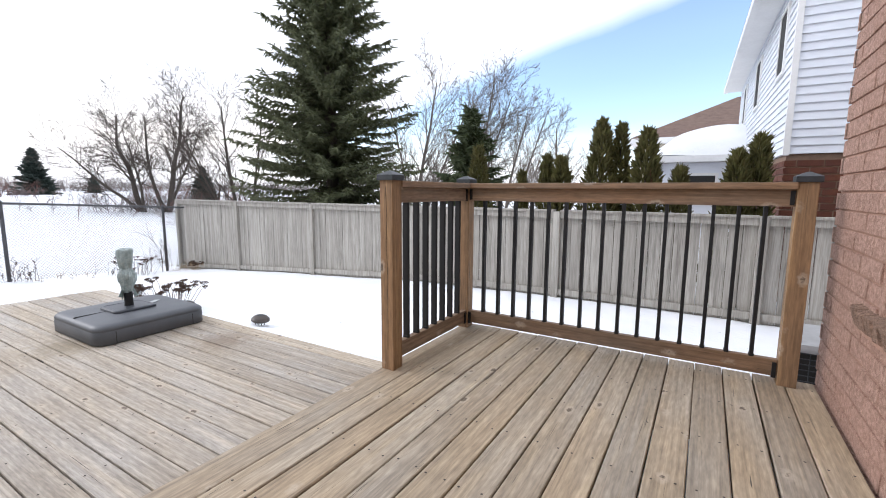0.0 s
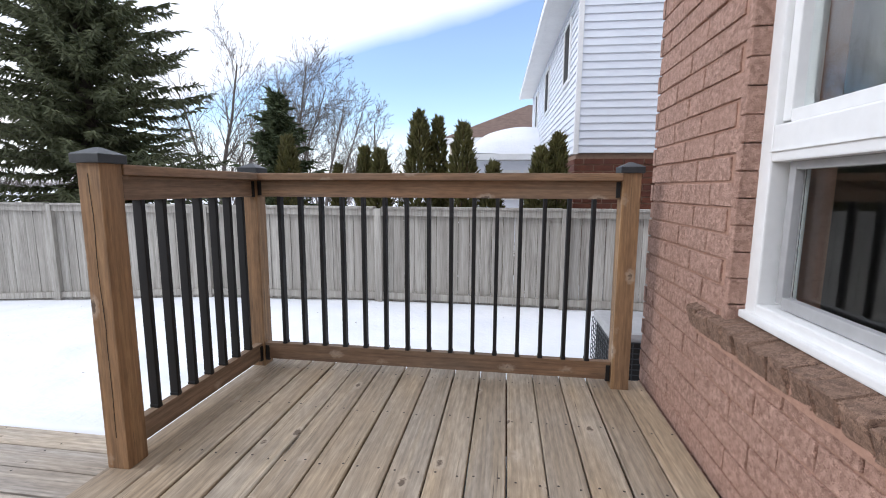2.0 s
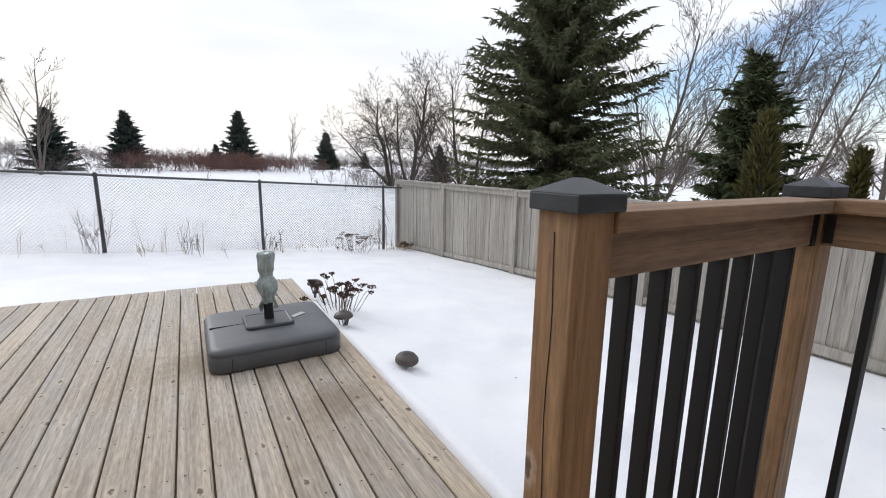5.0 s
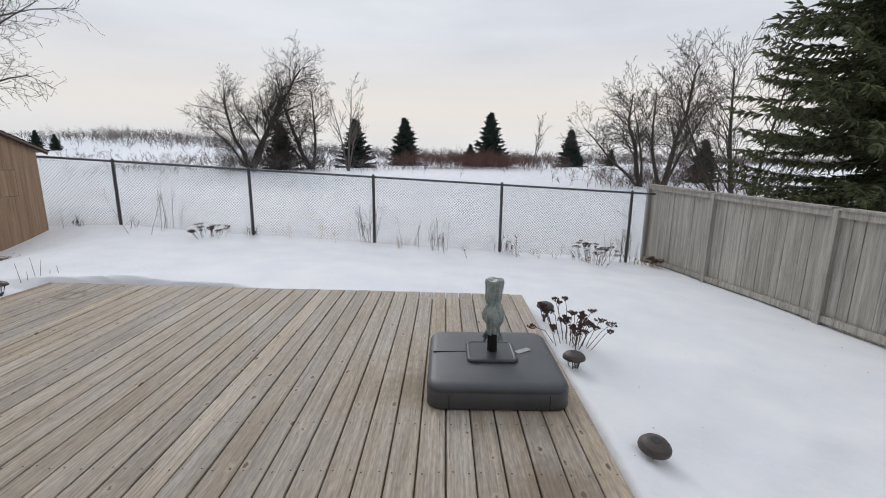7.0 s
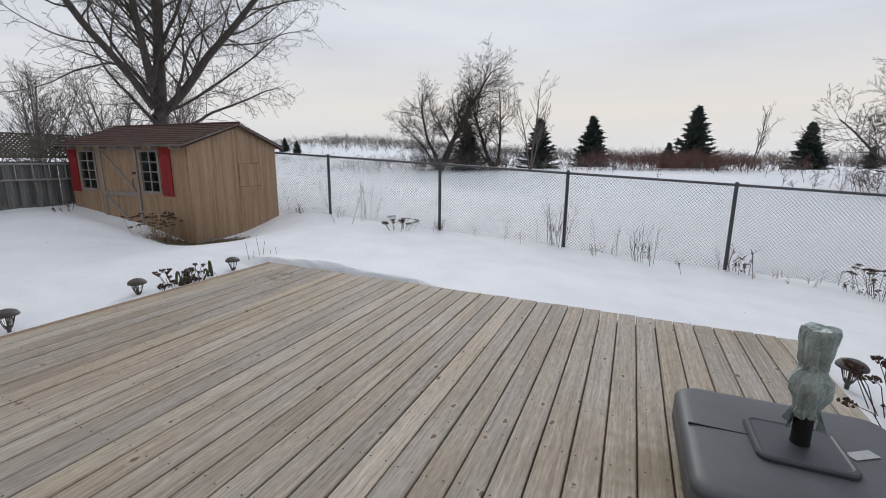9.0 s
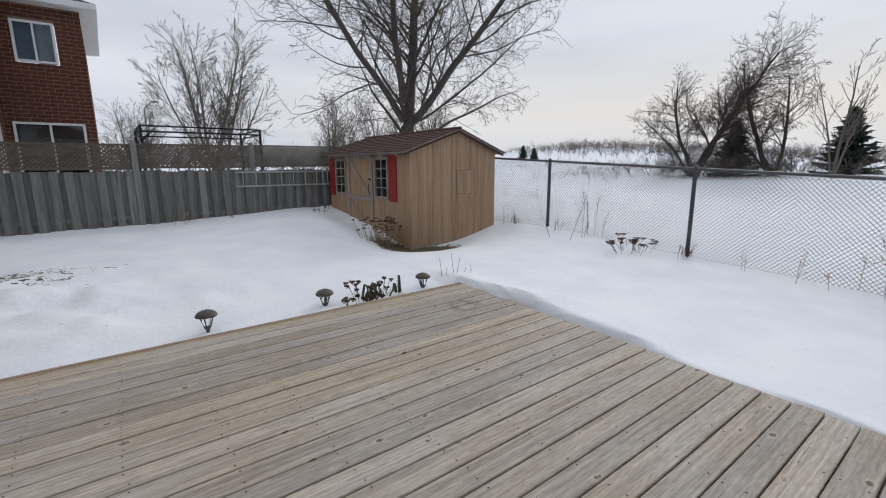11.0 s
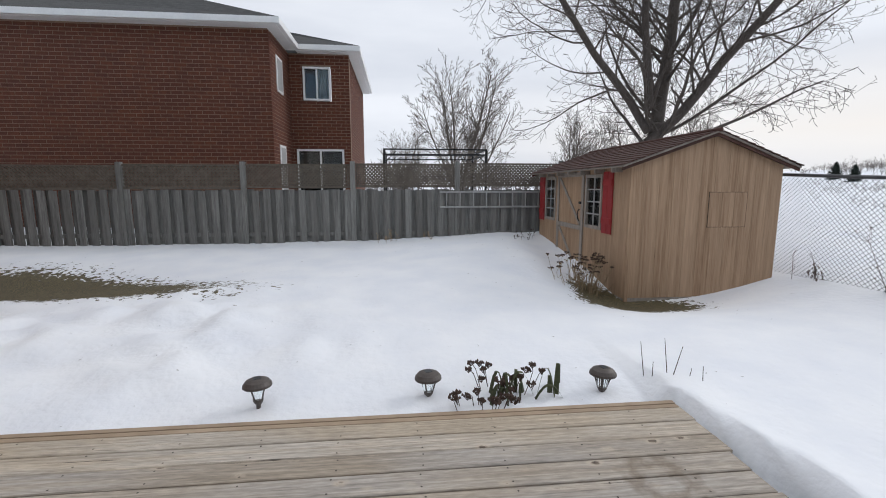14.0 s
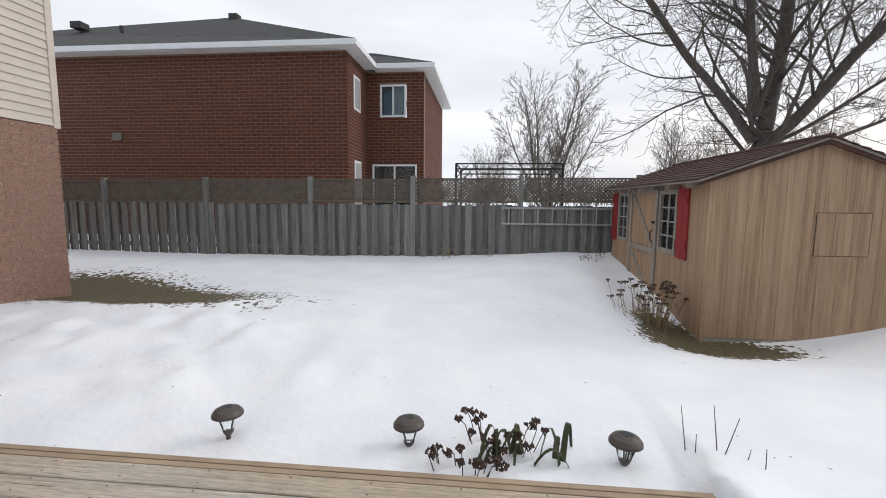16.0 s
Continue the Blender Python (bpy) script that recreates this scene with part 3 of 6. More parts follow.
def build_railing():
    r = thing("railing", "stained wooden deck railing with flat black metal balusters", "railing")
    for x, y in ((-1.42, 1.96), (-1.44, 2.895), (0.52, 2.89)):
        bm = bmesh.new()
        box(bm, x + 0.003, x + 0.089, y + 0.003, y + 0.089, UP, 1.30, bevel=0.004)
        post = part("post", bm, M_POST, r, "brown stained square post")
        bm = bmesh.new()
        cx, cy, h = x + 0.046, y + 0.046, 0.055
        box(bm, cx - h, cx + h, cy - h, cy + h, 1.292, 1.322, bevel=0.003)
        vs = [bm.verts.new((cx + a * h, cy + b * h, 1.322)) for a, b in ((-1, -1), (1, -1), (1, 1), (-1, 1))]
        top = [bm.verts.new((cx + a * 0.008, cy + b * 0.008, 1.345)) for a, b in ((-1, -1), (1, -1), (1, 1), (-1, 1))]
        for k in range(4):
            bm.faces.new((vs[k], vs[(k + 1) % 4], top[(k + 1) % 4], top[k]))
        bm.faces.new(top)
        part("cap", bm, M_CAP, post, "dark pyramid post cap")
        if y > 2.5:
            continue
        bm = bmesh.new()
        rng = random.Random(int(x * 100))
        px = x + 0.05
        for k in range(14):
            z0 = UP + 0.12 + k * 0.066
            nx = px + rng.uniform(-0.004, 0.004)
            rod(bm, (px, y + 0.0026, z0), (nx, y + 0.0026, z0 + 0.067), 0.0011, 0.0011, 5)
            px = nx
        part("crack", bm, M_DARKIN, post, "dark drying crack")
    # the long side
    bpart("top_rail", M_RAIL_X, r, -1.350, 0.522, 2.875, 2.985, 1.256, 1.292, bevel=0.004)
    bpart("upper_rail", M_RAIL_X, r, -1.350, 0.522, 2.905, 2.943, 1.168, 1.2555, bevel=0.003)
    bpart("bottom_rail", M_RAIL_X, r, -1.350, 0.522, 2.905, 2.943, 0.258, 0.350, bevel=0.003)
    # the short side
    bpart("top_rail", M_RAIL_Y, r, -1.435, -1.325, 2.050, 2.874, 1.256, 1.292, bevel=0.004)
    bpart("upper_rail", M_RAIL_Y, r, -1.399, -1.361, 2.050, 2.897, 1.168, 1.2555, bevel=0.003)
    bpart("bottom_rail", M_RAIL_Y, r, -1.399, -1.361, 2.050, 2.897, 0.258, 0.350, bevel=0.003)
    bm = bmesh.new()
    box(bm, -0.0095, 0.0095, -0.019, 0.019, 0.348, 1.170, bevel=0.003)
    bal = mesh_of(bm, "baluster", M_BLACK)
    bm = bmesh.new()
    box(bm, -0.0125, 0.0125, -0.0185, 0.0185, 0.3502, 0.363, bevel=0.003)
    shoe = mesh_of(bm, "shoe", M_BLACK)
    for i in range(15):
        m = pose(-1.348 + 1.868 * (i + 1) / 16, 2.924, 0)
        b = piece("baluster", bal, r, m)
        piece("shoe", shoe, b, Matrix())
    for i in range(7):
        m = pose(-1.38, 2.053 + 0.841 * (i + 1) / 8, 0, 0, 0, 90)
        b = piece("baluster", bal, r, m)
        piece("shoe", shoe, b, Matrix())
    # angle brackets at the rail ends
    for x0, x1, y0, y1, z0, z1 in ((-1.346, -1.325, 2.9, 2.948, 1.175, 1.25), (0.498, 0.518, 2.9, 2.948, 1.175, 1.25), (-1.346, -1.325, 2.9, 2.948, 0.25, 0.335), (0.498, 0.518, 2.9, 2.948, 0.25, 0.335),
                                   (-1.404, -1.356, 2.055, 2.075, 1.175, 1.25), (-1.404, -1.356, 2.87, 2.892, 1.165, 1.25), (-1.404, -1.356, 2.87, 2.892, 0.25, 0.335)):
        bpart("bracket", M_BLACK, r, x0, x1, y0, y1, z0, z1, bevel=0.002)


build_decks()
build_railing()


# ---- fences ----
def build_fence_right():
    rng = random.Random(7)
    fence = thing("fence_right", "weathered grey board fence with flat rails and posts", "fence", kind="structure")
    posts = [4.0, 3.14, 0.72, -1.68, -4.17, -6.66, -9.10, -11.57]
    y = 6.30
    for k, x in enumerate(posts):
        g = float(ground_z(x, y))
        bm = bmesh.new()
        box(bm, x - 0.048, x + 0.048, y - 0.075, y + 0.02, g - 0.5, 0.965 + 0.01 * math.sin(x), bevel=0.006)
        part("post", bm, M_FENCE, fence)
    shared = {}
    for a, b in zip(posts, posts[1:]):
        zb = min(float(ground_z(a, y)), float(ground_z(b, y)))
        ga, gb = float(ground_z(a, y)), float(ground_z(b, y))
        for nm, za, zc, h, yy in (("top_rail", 0.865, 0.865, 0.085, -0.058), ("bottom_rail", ga + 0.05, gb + 0.05, 0.085, -0.058), ("cap_board", 0.952, 0.952, 0.028, -0.03)):
            bm = bmesh.new()
            vs = box(bm, b + 0.05, a - 0.05, y + yy - (0.05 if nm == "cap_board" else 0), y + yy + (0.085 if nm == "cap_board" else 0.038), 0, h, bevel=0.0)
            for v in vs:
                t = (v.co.x - b) / (a - b)
                v.co.z += zc + (za - zc) * t
            part(nm, bm, M_FENCE, fence)
        n = max(3, round((a - b - 0.1) / 0.147))
        w = (a - b - 0.1) / n
        key = round(w, 3)
        if key not in shared:
            bm = bmesh.new()
            box(bm, -w / 2 + 0.0022, w / 2 - 0.0022, -0.009, 0.009, 0, 1, bevel=0.002)
            shared[key] = mesh_of(bm, "fence_board", M_FENCE)
        for i in range(n):
            x = b + 0.05 + w * (i + 0.5)
            g = float(ground_z(x, y)) - 0.2
            piece("fence_board", shared[key], fence, pose(x, y + rng.uniform(-0.006, 0.006), g, 0, rng.uniform(-0.12, 0.12), 0) @ Matrix.Diagonal((1, 1, 0.945 - g, 1)))


def build_fence_left():
    rng = random.Random(8)
    fence = thing("fence_left", "dark weathered board fence topped with diagonal lattice", "fence", kind="structure")
    posts = [7.9, 5.5, 3.15, 0.74, -1.64, -3.86, -6.08, -8.4, -10.4]
    y = -10.30
    bm = bmesh.new()
    box(bm, -0.074, 0.074, -0.009, 0.009, -0.25, 1.42, bevel=0.002)
    shared = mesh_of(bm, "fence_board", M_FENCE_L)
    for a, b in zip(posts, posts[1:]):
        top = 1.74 - 0.008 * a
        bm = bmesh.new()
        box(bm, a - 0.05, a + 0.05, y - 0.03, y + 0.07, -0.4, top + 0.04, bevel=0.006)
        part("post", bm, M_FENCE_L, fence)
        bpart("top_rail", M_LATTICE, fence, b + 0.05, a - 0.05, y - 0.02, y + 0.02, top - 0.035, top)
        bpart("middle_rail", M_LATTICE, fence, b + 0.05, a - 0.05, y - 0.022, y + 0.038, top - 0.50, top - 0.445)
        bpart("bottom_rail", M_FENCE_L, fence, b + 0.05, a - 0.05, y - 0.02, y + 0.018, 0.25, 0.33)
        n = round((a - b - 0.1) / 0.118)
        w = (a - b - 0.1) / n
        for i in range(n):
            x = b + 0.05 + w * (i + 0.5)
            back = i % 2
            piece("fence_board", shared, fence, pose(x, y + (0.030 if not back else -0.032), -0.2 + rng.uniform(-0.02, 0.015), 0, rng.uniform(-0.5, 0.5), 0) @ Matrix.Diagonal((rng.uniform(0.9, 1.02), 1, 1, 1)))
        # crossed laths
        x0, x1, z0, z1 = b + 0.05, a - 0.05, top - 0.445, top - 0.035
        vs, fs = [], []
        h = z1 - z0
        for side, yy in ((1, 0.004), (-1, -0.004)):
            s = x0 - h
            while s < x1:
                p, q = (s, z0), (s + h, z1)
                if p[0] < x0:
                    p = (x0, z0 + x0 - s)
                if q[0] > x1:
                    q = (x1, z0 + x1 - s)
                if q[0] - p[0] > 0.02:
                    if side < 0:
                        p, q = (x0 + x1 - p[0], p[1]), (x0 + x1 - q[0], q[1])
                    dx, dz = (0.0115, -0.0115) if side > 0 else (0.0115, 0.0115)
                    k = len(vs)
                    for yo in (yy - 0.0035, yy + 0.0035):
                        vs += [(p[0] - dx, y + yo, p[1] - dz), (p[0] + dx, y + yo, p[1] + dz), (q[0] + dx, y + yo, q[1] + dz), (q[0] - dx, y + yo, q[1] - dz)]
                    fs += [(k, k + 1, k + 2, k + 3), (k + 7, k + 6, k + 5, k + 4), (k, k + 3, k + 7, k + 4), (k + 1, k + 5, k + 6, k + 2)]
                s += 0.075
        arrays("lattice", vs, fs, M_LATTICE, fence)


def build_chain_fence():
    fence = thing("chain_link_fence", "galvanised chain-link fence with round posts and top rail", "fence", kind="structure")

    def top(y):
        return 1.105 - 0.053 * y

    def low(y):
        return top(y) - 1.47
    ys = [-12.9, -10.35, -7.7, -5.1, -2.47, 0.06, 2.8, 5.72]
    for y in ys:
        bm = bmesh.new()
        rod(bm, (chain_x(y), y, low(y) - 0.5), (chain_x(y), y, top(y) + 0.02), 0.031, sides=10)
        p = part("post", bm, M_GALV, fence, smooth=False)
        bm = bmesh.new()
        lathe(bm, chain_x(y), y, ((0.036, top(y) + 0.005), (0.036, top(y) + 0.03), (0.012, top(y) + 0.055)), 10)
        part("post_cap", bm, M_GALV, p)
    for a, b in zip(ys, ys[1:] + [6.25]):
        bm = bmesh.new()
        rod(bm, (chain_x(a), a, top(a)), (chain_x(b), b, top(b)), 0.022, sides=8)
        part("top_rail", bm, M_GALV, fence)
    vs, fs = [], []
    h, step = 1.47, 0.06
    for side in (1, -1):
        s = -12.9 - h
        while s < 6.2:
            pts = []
            for k in range(2):
                u = s + (h if k else 0)
                w = h if k else 0.0
                pts.append([u, w])
            (ua, wa), (ub, wb) = pts
            if ua < -12.9:
                wa += -12.9 - ua
                ua = -12.9
            if ub > 6.2:
                wb -= ub - 6.2
                ub = 6.2
            if ub - ua > 0.03:
                if side < 0:
                    wa, wb = h - wa, h - wb
                k = len(vs)
                for u, w in ((ua, wa), (ub, wb)):
                    c = Vector((chain_x(u) + 0.034 + side * 0.002, u, low(u) + w))
                    for an in range(3):
                        th = 2 * math.pi * an / 3
                        vs.append((c.x + 0.0021 * math.cos(th), c.y + 0.0021 * math.sin(th), c.z + 0.0021 * math.sin(th) * (-side)))
                fs += [(k, k + 1, k + 4, k + 3), (k + 1, k + 2, k + 5, k + 4), (k + 2, k, k + 3, k + 5)]
            s += step
    arrays("wire_mesh", vs, fs, M_GALV, fence)


build_fence_right()
build_fence_left()
build_chain_fence()


# ---- our house ----
def build_house():
    house = thing("house_wall", "pink textured brick rear wall of a house with beige siding above", "house", kind="structure")
    X = WALL_X + 0.008
    T = X + 0.28
    WY0, WY1, WZ0, WZ1 = 0.25, 2.25, 0.80, 2.42
    zt, yr, yl = 2.30, 3.1, -6.98
    for y0, y1, z0, z1 in ((WY1, yr - 0.012, -0.6, zt), (yl + 0.012, WY0, -0.6, zt), (WY0, WY1, -0.6, WZ0 - 0.08), (WY0, WY1, WZ1, 2.6)):
        bpart("mortar_wall", M_MORTAR_P, house, X, T, y0, y1, z0, z1)
    bpart("mortar_wall", M_MORTAR_P, house, T, 9.0, yr - 0.3, yr - 0.012, -0.6, zt)
    bpart("mortar_wall", M_MORTAR_P, house, T, 9.0, yl + 0.012, yl + 0.3, -0.6, zt)
    bpart("foundation", M_CONC, house, X - 0.02, T, yl + 0.002, -5.6, -0.7, -0.17)
    for y0, y1 in ((yl, WY0), (WY1 + 0.15, yr)):
        bpart("wall_core", M_MORTAR_P, house, X + 0.05, T, y0 + 0.02, y1 - 0.02, zt, 5.2)
    bpart("wall_core", M_MORTAR_P, house, X + 0.05, T, WY0, WY1 + 0.15, 2.6, 5.2)
    bpart("wall_core", M_SIDING_B, house, T, 9.0, yl + 0.02, yl + 0.3, zt, 5.2)
    bpart("wall_core", M_SIDING_B, house, T, 9.0, yr - 0.3, yr - 0.02, zt, 5.2)
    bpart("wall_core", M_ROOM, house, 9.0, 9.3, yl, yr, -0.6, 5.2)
    bpart("roof", M_SHINGLE, house, X - 0.4, 9.6, yl - 0.4, yr + 0.4, 5.2, 5.35)
    # lapped siding boards on the upper storey
    bm = bmesh.new()
    for k in range(24):
        z = zt + 0.008 + k * 0.115
        vs = [bm.verts.new(c) for c in ((X - 0.022, yl - 0.02, z), (X - 0.022, yr, z), (X - 0.004, yr, z + 0.115), (X - 0.004, yl - 0.02, z + 0.115), (X + 0.06, yl - 0.02, z), (X + 0.06, yr, z))]
        bm.faces.new(vs[:4])
        bm.faces.new((vs[1], vs[0], vs[4], vs[5]))
    part("siding", bm, M_SIDING_B, house, "beige lapped vinyl siding")
    bpart("corner_trim", M_SIDING_B, house, X - 0.03, X + 0.07, yl - 0.035, yl + 0.06, zt - 0.02, 5.2)
    # brick courses
    L, H, J = 0.257, 0.079, 0.009
    meshes = []
    rng = random.Random(11)
    for k in range(6):
        bm = bmesh.new()
        vs = box(bm, -0.008, 0.05, -L / 2, L / 2, 0, H, bevel=0.004)
        for v in bm.verts:
            if v.co.x < -0.004:
                v.co.x += rng.uniform(-0.0025, 0.0025)
        meshes.append(mesh_of(bm, "brick", M_BRICK_P))
    bm_half = bmesh.new()
    box(bm_half, -0.008, 0.09, -0.062, 0.062, 0, H, bevel=0.004)
    half = mesh_of(bm_half, "brick", M_BRICK_P)
    rest_v, rest_f = [], []
    course = 0
    z = -0.16
    while z < zt - 0.03:
        y = yr - (0 if course % 2 == 0 else (L + J) / 2)
        if course % 2:
            piece("brick", half, house, pose(X, yr - 0.062, z))
        while y - 0.06 > yl:
            y0, y1 = y - L, y
            y -= L + J
            if z + H > WZ0 - 0.07 and z < WZ1:
                if y1 > WY0 and y0 < WY1:
                    if y1 > WY1 + 0.1:
                        c = (y1 + WY1) / 2
                        piece("brick", meshes[course % 6], house, pose(X, c, z) @ Matrix.Diagonal((1, (y1 - WY1) / L, 1, 1)))
                    continue
            y0 = max(y0, yl)
            if y1 > 0.9 and z > 0.1:
                piece("brick", rng.choice(meshes), house, pose(X + rng.uniform(-0.002, 0.002), (y0 + y1) / 2, z))
            else:
                k = len(rest_v)
                for xx, g in ((X - 0.008, 0.003), (X + 0.03, 0.0)):
                    rest_v += [(xx, y0 + g, z + g), (xx, y1 - g, z + g), (xx, y1 - g, z + H - g), (xx, y0 + g, z + H - g)]
                rest_f += [(k + 3, k + 2, k + 1, k), (k, k + 1, k + 5, k + 4), (k + 1, k + 2, k + 6, k + 5), (k + 2, k + 3, k + 7, k + 6), (k + 3, k, k + 4, k + 7)]
        z += H + J
        course += 1
    arrays("brick_courses", rest_v, rest_f, M_BRICK_P, house)["kind"] = "stuff"
    # end wall bricks at both corners
    ev, ef = [], []
    course, z = 0, -0.16
    while z < zt - 0.03:
        for sgn, ye in ((1, yr), (-1, yl)):
            x = X - 0.012 + (0.0 if course % 2 else 0.133)
            while x < X + 1.6:
                k = len(ev)
                for yy in (ye, ye - sgn * 0.03):
                    ev += [(x, yy, z), (x + L, yy, z), (x + L, yy, z + H), (x, yy, z + H)]
                ef += [(k, k + 1, k + 2, k + 3), (k, k + 4, k + 5, k + 1), (k + 3, k + 2, k + 6, k + 7), (k, k + 3, k + 7, k + 4), (k + 1, k + 5, k + 6, k + 2)]
                x += L + J
        z += H + J
        course += 1
    arrays("brick_courses", ev, ef, M_BRICK_P, house)["kind"] = "stuff"
    # reveal bricks beside the window
    for k in range(18):
        zz = 0.75 + k * 0.088
        if zz < zt - 0.05:
            bm = bmesh.new()
            box(bm, X - 0.008, X + 0.1, WY1 - 0.008, WY1 + 0.03, zz, zz + 0.084, bevel=0.004)
            part("reveal_brick", bm, M_BRICK_P, house)
    # rowlock sill
    sill = None
    for k in range(26):
        y = 2.42 - k * 0.0875
        if y < WY0 - 0.1:
            break
        bm = bmesh.new()
        box(bm, -0.052, 0.12, -0.040, 0.040, -0.075, 0.0, bevel=0.007)
        for v in bm.verts:
            v.co += Vector((rng.uniform(-0.006, 0.006), rng.uniform(-0.003, 0.003), rng.uniform(-0.004, 0.004)))
        ob = part("sill_brick", bm, M_BRICK_SILL, house)
        ob.matrix_basis = pose(X, y, 0.785 + rng.uniform(-0.004, 0.004), 0, -13, 0)
    bpart("sill_mortar", M_MORTAR_P, house, X - 0.03, X + 0.12, WY0, 2.42, 0.685, 0.737)
    # window
    win = thing("window_1", "white vinyl picture window above two dark sliding panes", "window", kind="structure")
    F = X + 0.048
    bm = bmesh.new()
    for y0, y1, z0, z1 in ((WY1 - 0.065, WY1, WZ0, WZ1), (WY0, WY0 + 0.085, WZ0, WZ1), (WY0 + 0.085, WY1 - 0.065, WZ0, WZ0 + 0.055), (WY0 + 0.085, WY1 - 0.065, WZ1 - 0.08, WZ1), (WY0 + 0.085, WY1 - 0.065, 1.30, 1.41)):
        box(bm, F, F + 0.12, y0, y1, z0, z1, bevel=0.006)
    box(bm, F - 0.006, F + 0.10, WY0 + 0.086, WY1 - 0.0651, 1.33, 1.335)
    part("window_frame", bm, M_WHITE, win)
    bm = bmesh.new()
    for y0, y1, z0, z1 in ((2.145, 2.184, 1.42, 2.33), (0.34, 0.375, 1.42, 2.33), (0.376, 2.144, 1.412, 1.45), (0.376, 2.144, 2.30, 2.339)):
        box(bm, F + 0.02, F + 0.08, y0, y1, z0, z1, bevel=0.004)
    part("upper_sash", bm, M_WHITE, win)
    bm = bmesh.new()
    for lo, hi, xo in ((1.60, 2.15, 0.035), (0.36, 1.65, 0.062)):
        for y0, y1, z0, z1 in ((hi - 0.03, hi, 0.87, 1.30), (lo, lo + 0.032, 0.87, 1.30), (lo + 0.032, hi - 0.03, 0.858, 0.895), (lo + 0.032, hi - 0.03, 1.275, 1.30)):
            box(bm, F + xo, F + xo + 0.025, y0, y1, z0, z1, bevel=0.003)
    part("slider_sash", bm, M_GREYF, win, "grey slider frames")
    bpart("window_sill", M_WHITE, win, X + 0.028, F + 0.02, WY0, WY1, 0.796, 0.822, bevel=0.006)
    for y0, y1, z0, z1, xo in ((0.37, 2.16, 1.44, 2.31, 0.05), (0.40, 2.14, 0.89, 1.28, 0.075)):
        p = bpart("pane", M_GLASS, win, F + xo, F + xo + 0.005, y0, y1, z0, z1)
        p.visible_shadow = False
    bm = bmesh.new()
    rod(bm, (F + 0.05, 1.52, 1.10), (F + 0.04, 1.51, 1.13), 0.005, 0.004, 6)
    rod(bm, (F + 0.04, 1.51, 1.13), (F + 0.045, 1.515, 1.18), 0.004, 0.005, 6)
    part("latch", bm, M_WHITE, win, "small white window latch")
    # the room behind the window
    room = thing("room_behind_window", "dim room shell seen through the window", "room", kind="structure")
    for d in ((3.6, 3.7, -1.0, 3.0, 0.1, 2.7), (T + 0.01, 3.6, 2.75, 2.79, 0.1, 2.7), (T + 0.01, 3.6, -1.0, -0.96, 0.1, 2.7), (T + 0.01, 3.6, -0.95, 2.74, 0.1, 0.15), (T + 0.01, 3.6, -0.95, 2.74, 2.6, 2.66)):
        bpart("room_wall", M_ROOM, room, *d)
    for ya, yb in ((1.30, 2.22), (0.3, 0.7)):
        bm = bmesh.new()
        n = 60
        cols = []
        for k in range(n + 1):
            y = ya + (yb - ya) * k / n
            x = F + 0.22 + 0.028 * math.sin(k * 0.9) + 0.01 * math.sin(k * 2.3)
            cols.append((bm.verts.new((x, y, 1.36)), bm.verts.new((x, y, 2.55))))
        for a, b in zip(cols, cols[1:]):
            bm.faces.new((a[0], b[0], b[1], a[1]))
        bmesh.ops.solidify(bm, geom=bm.faces[:], thickness=0.003)
        tagged(part("curtain", bm, M_CURTAIN, None, smooth=True), "cream pleated curtain hanging inside the window", "curtain", "curtains")


build_house()


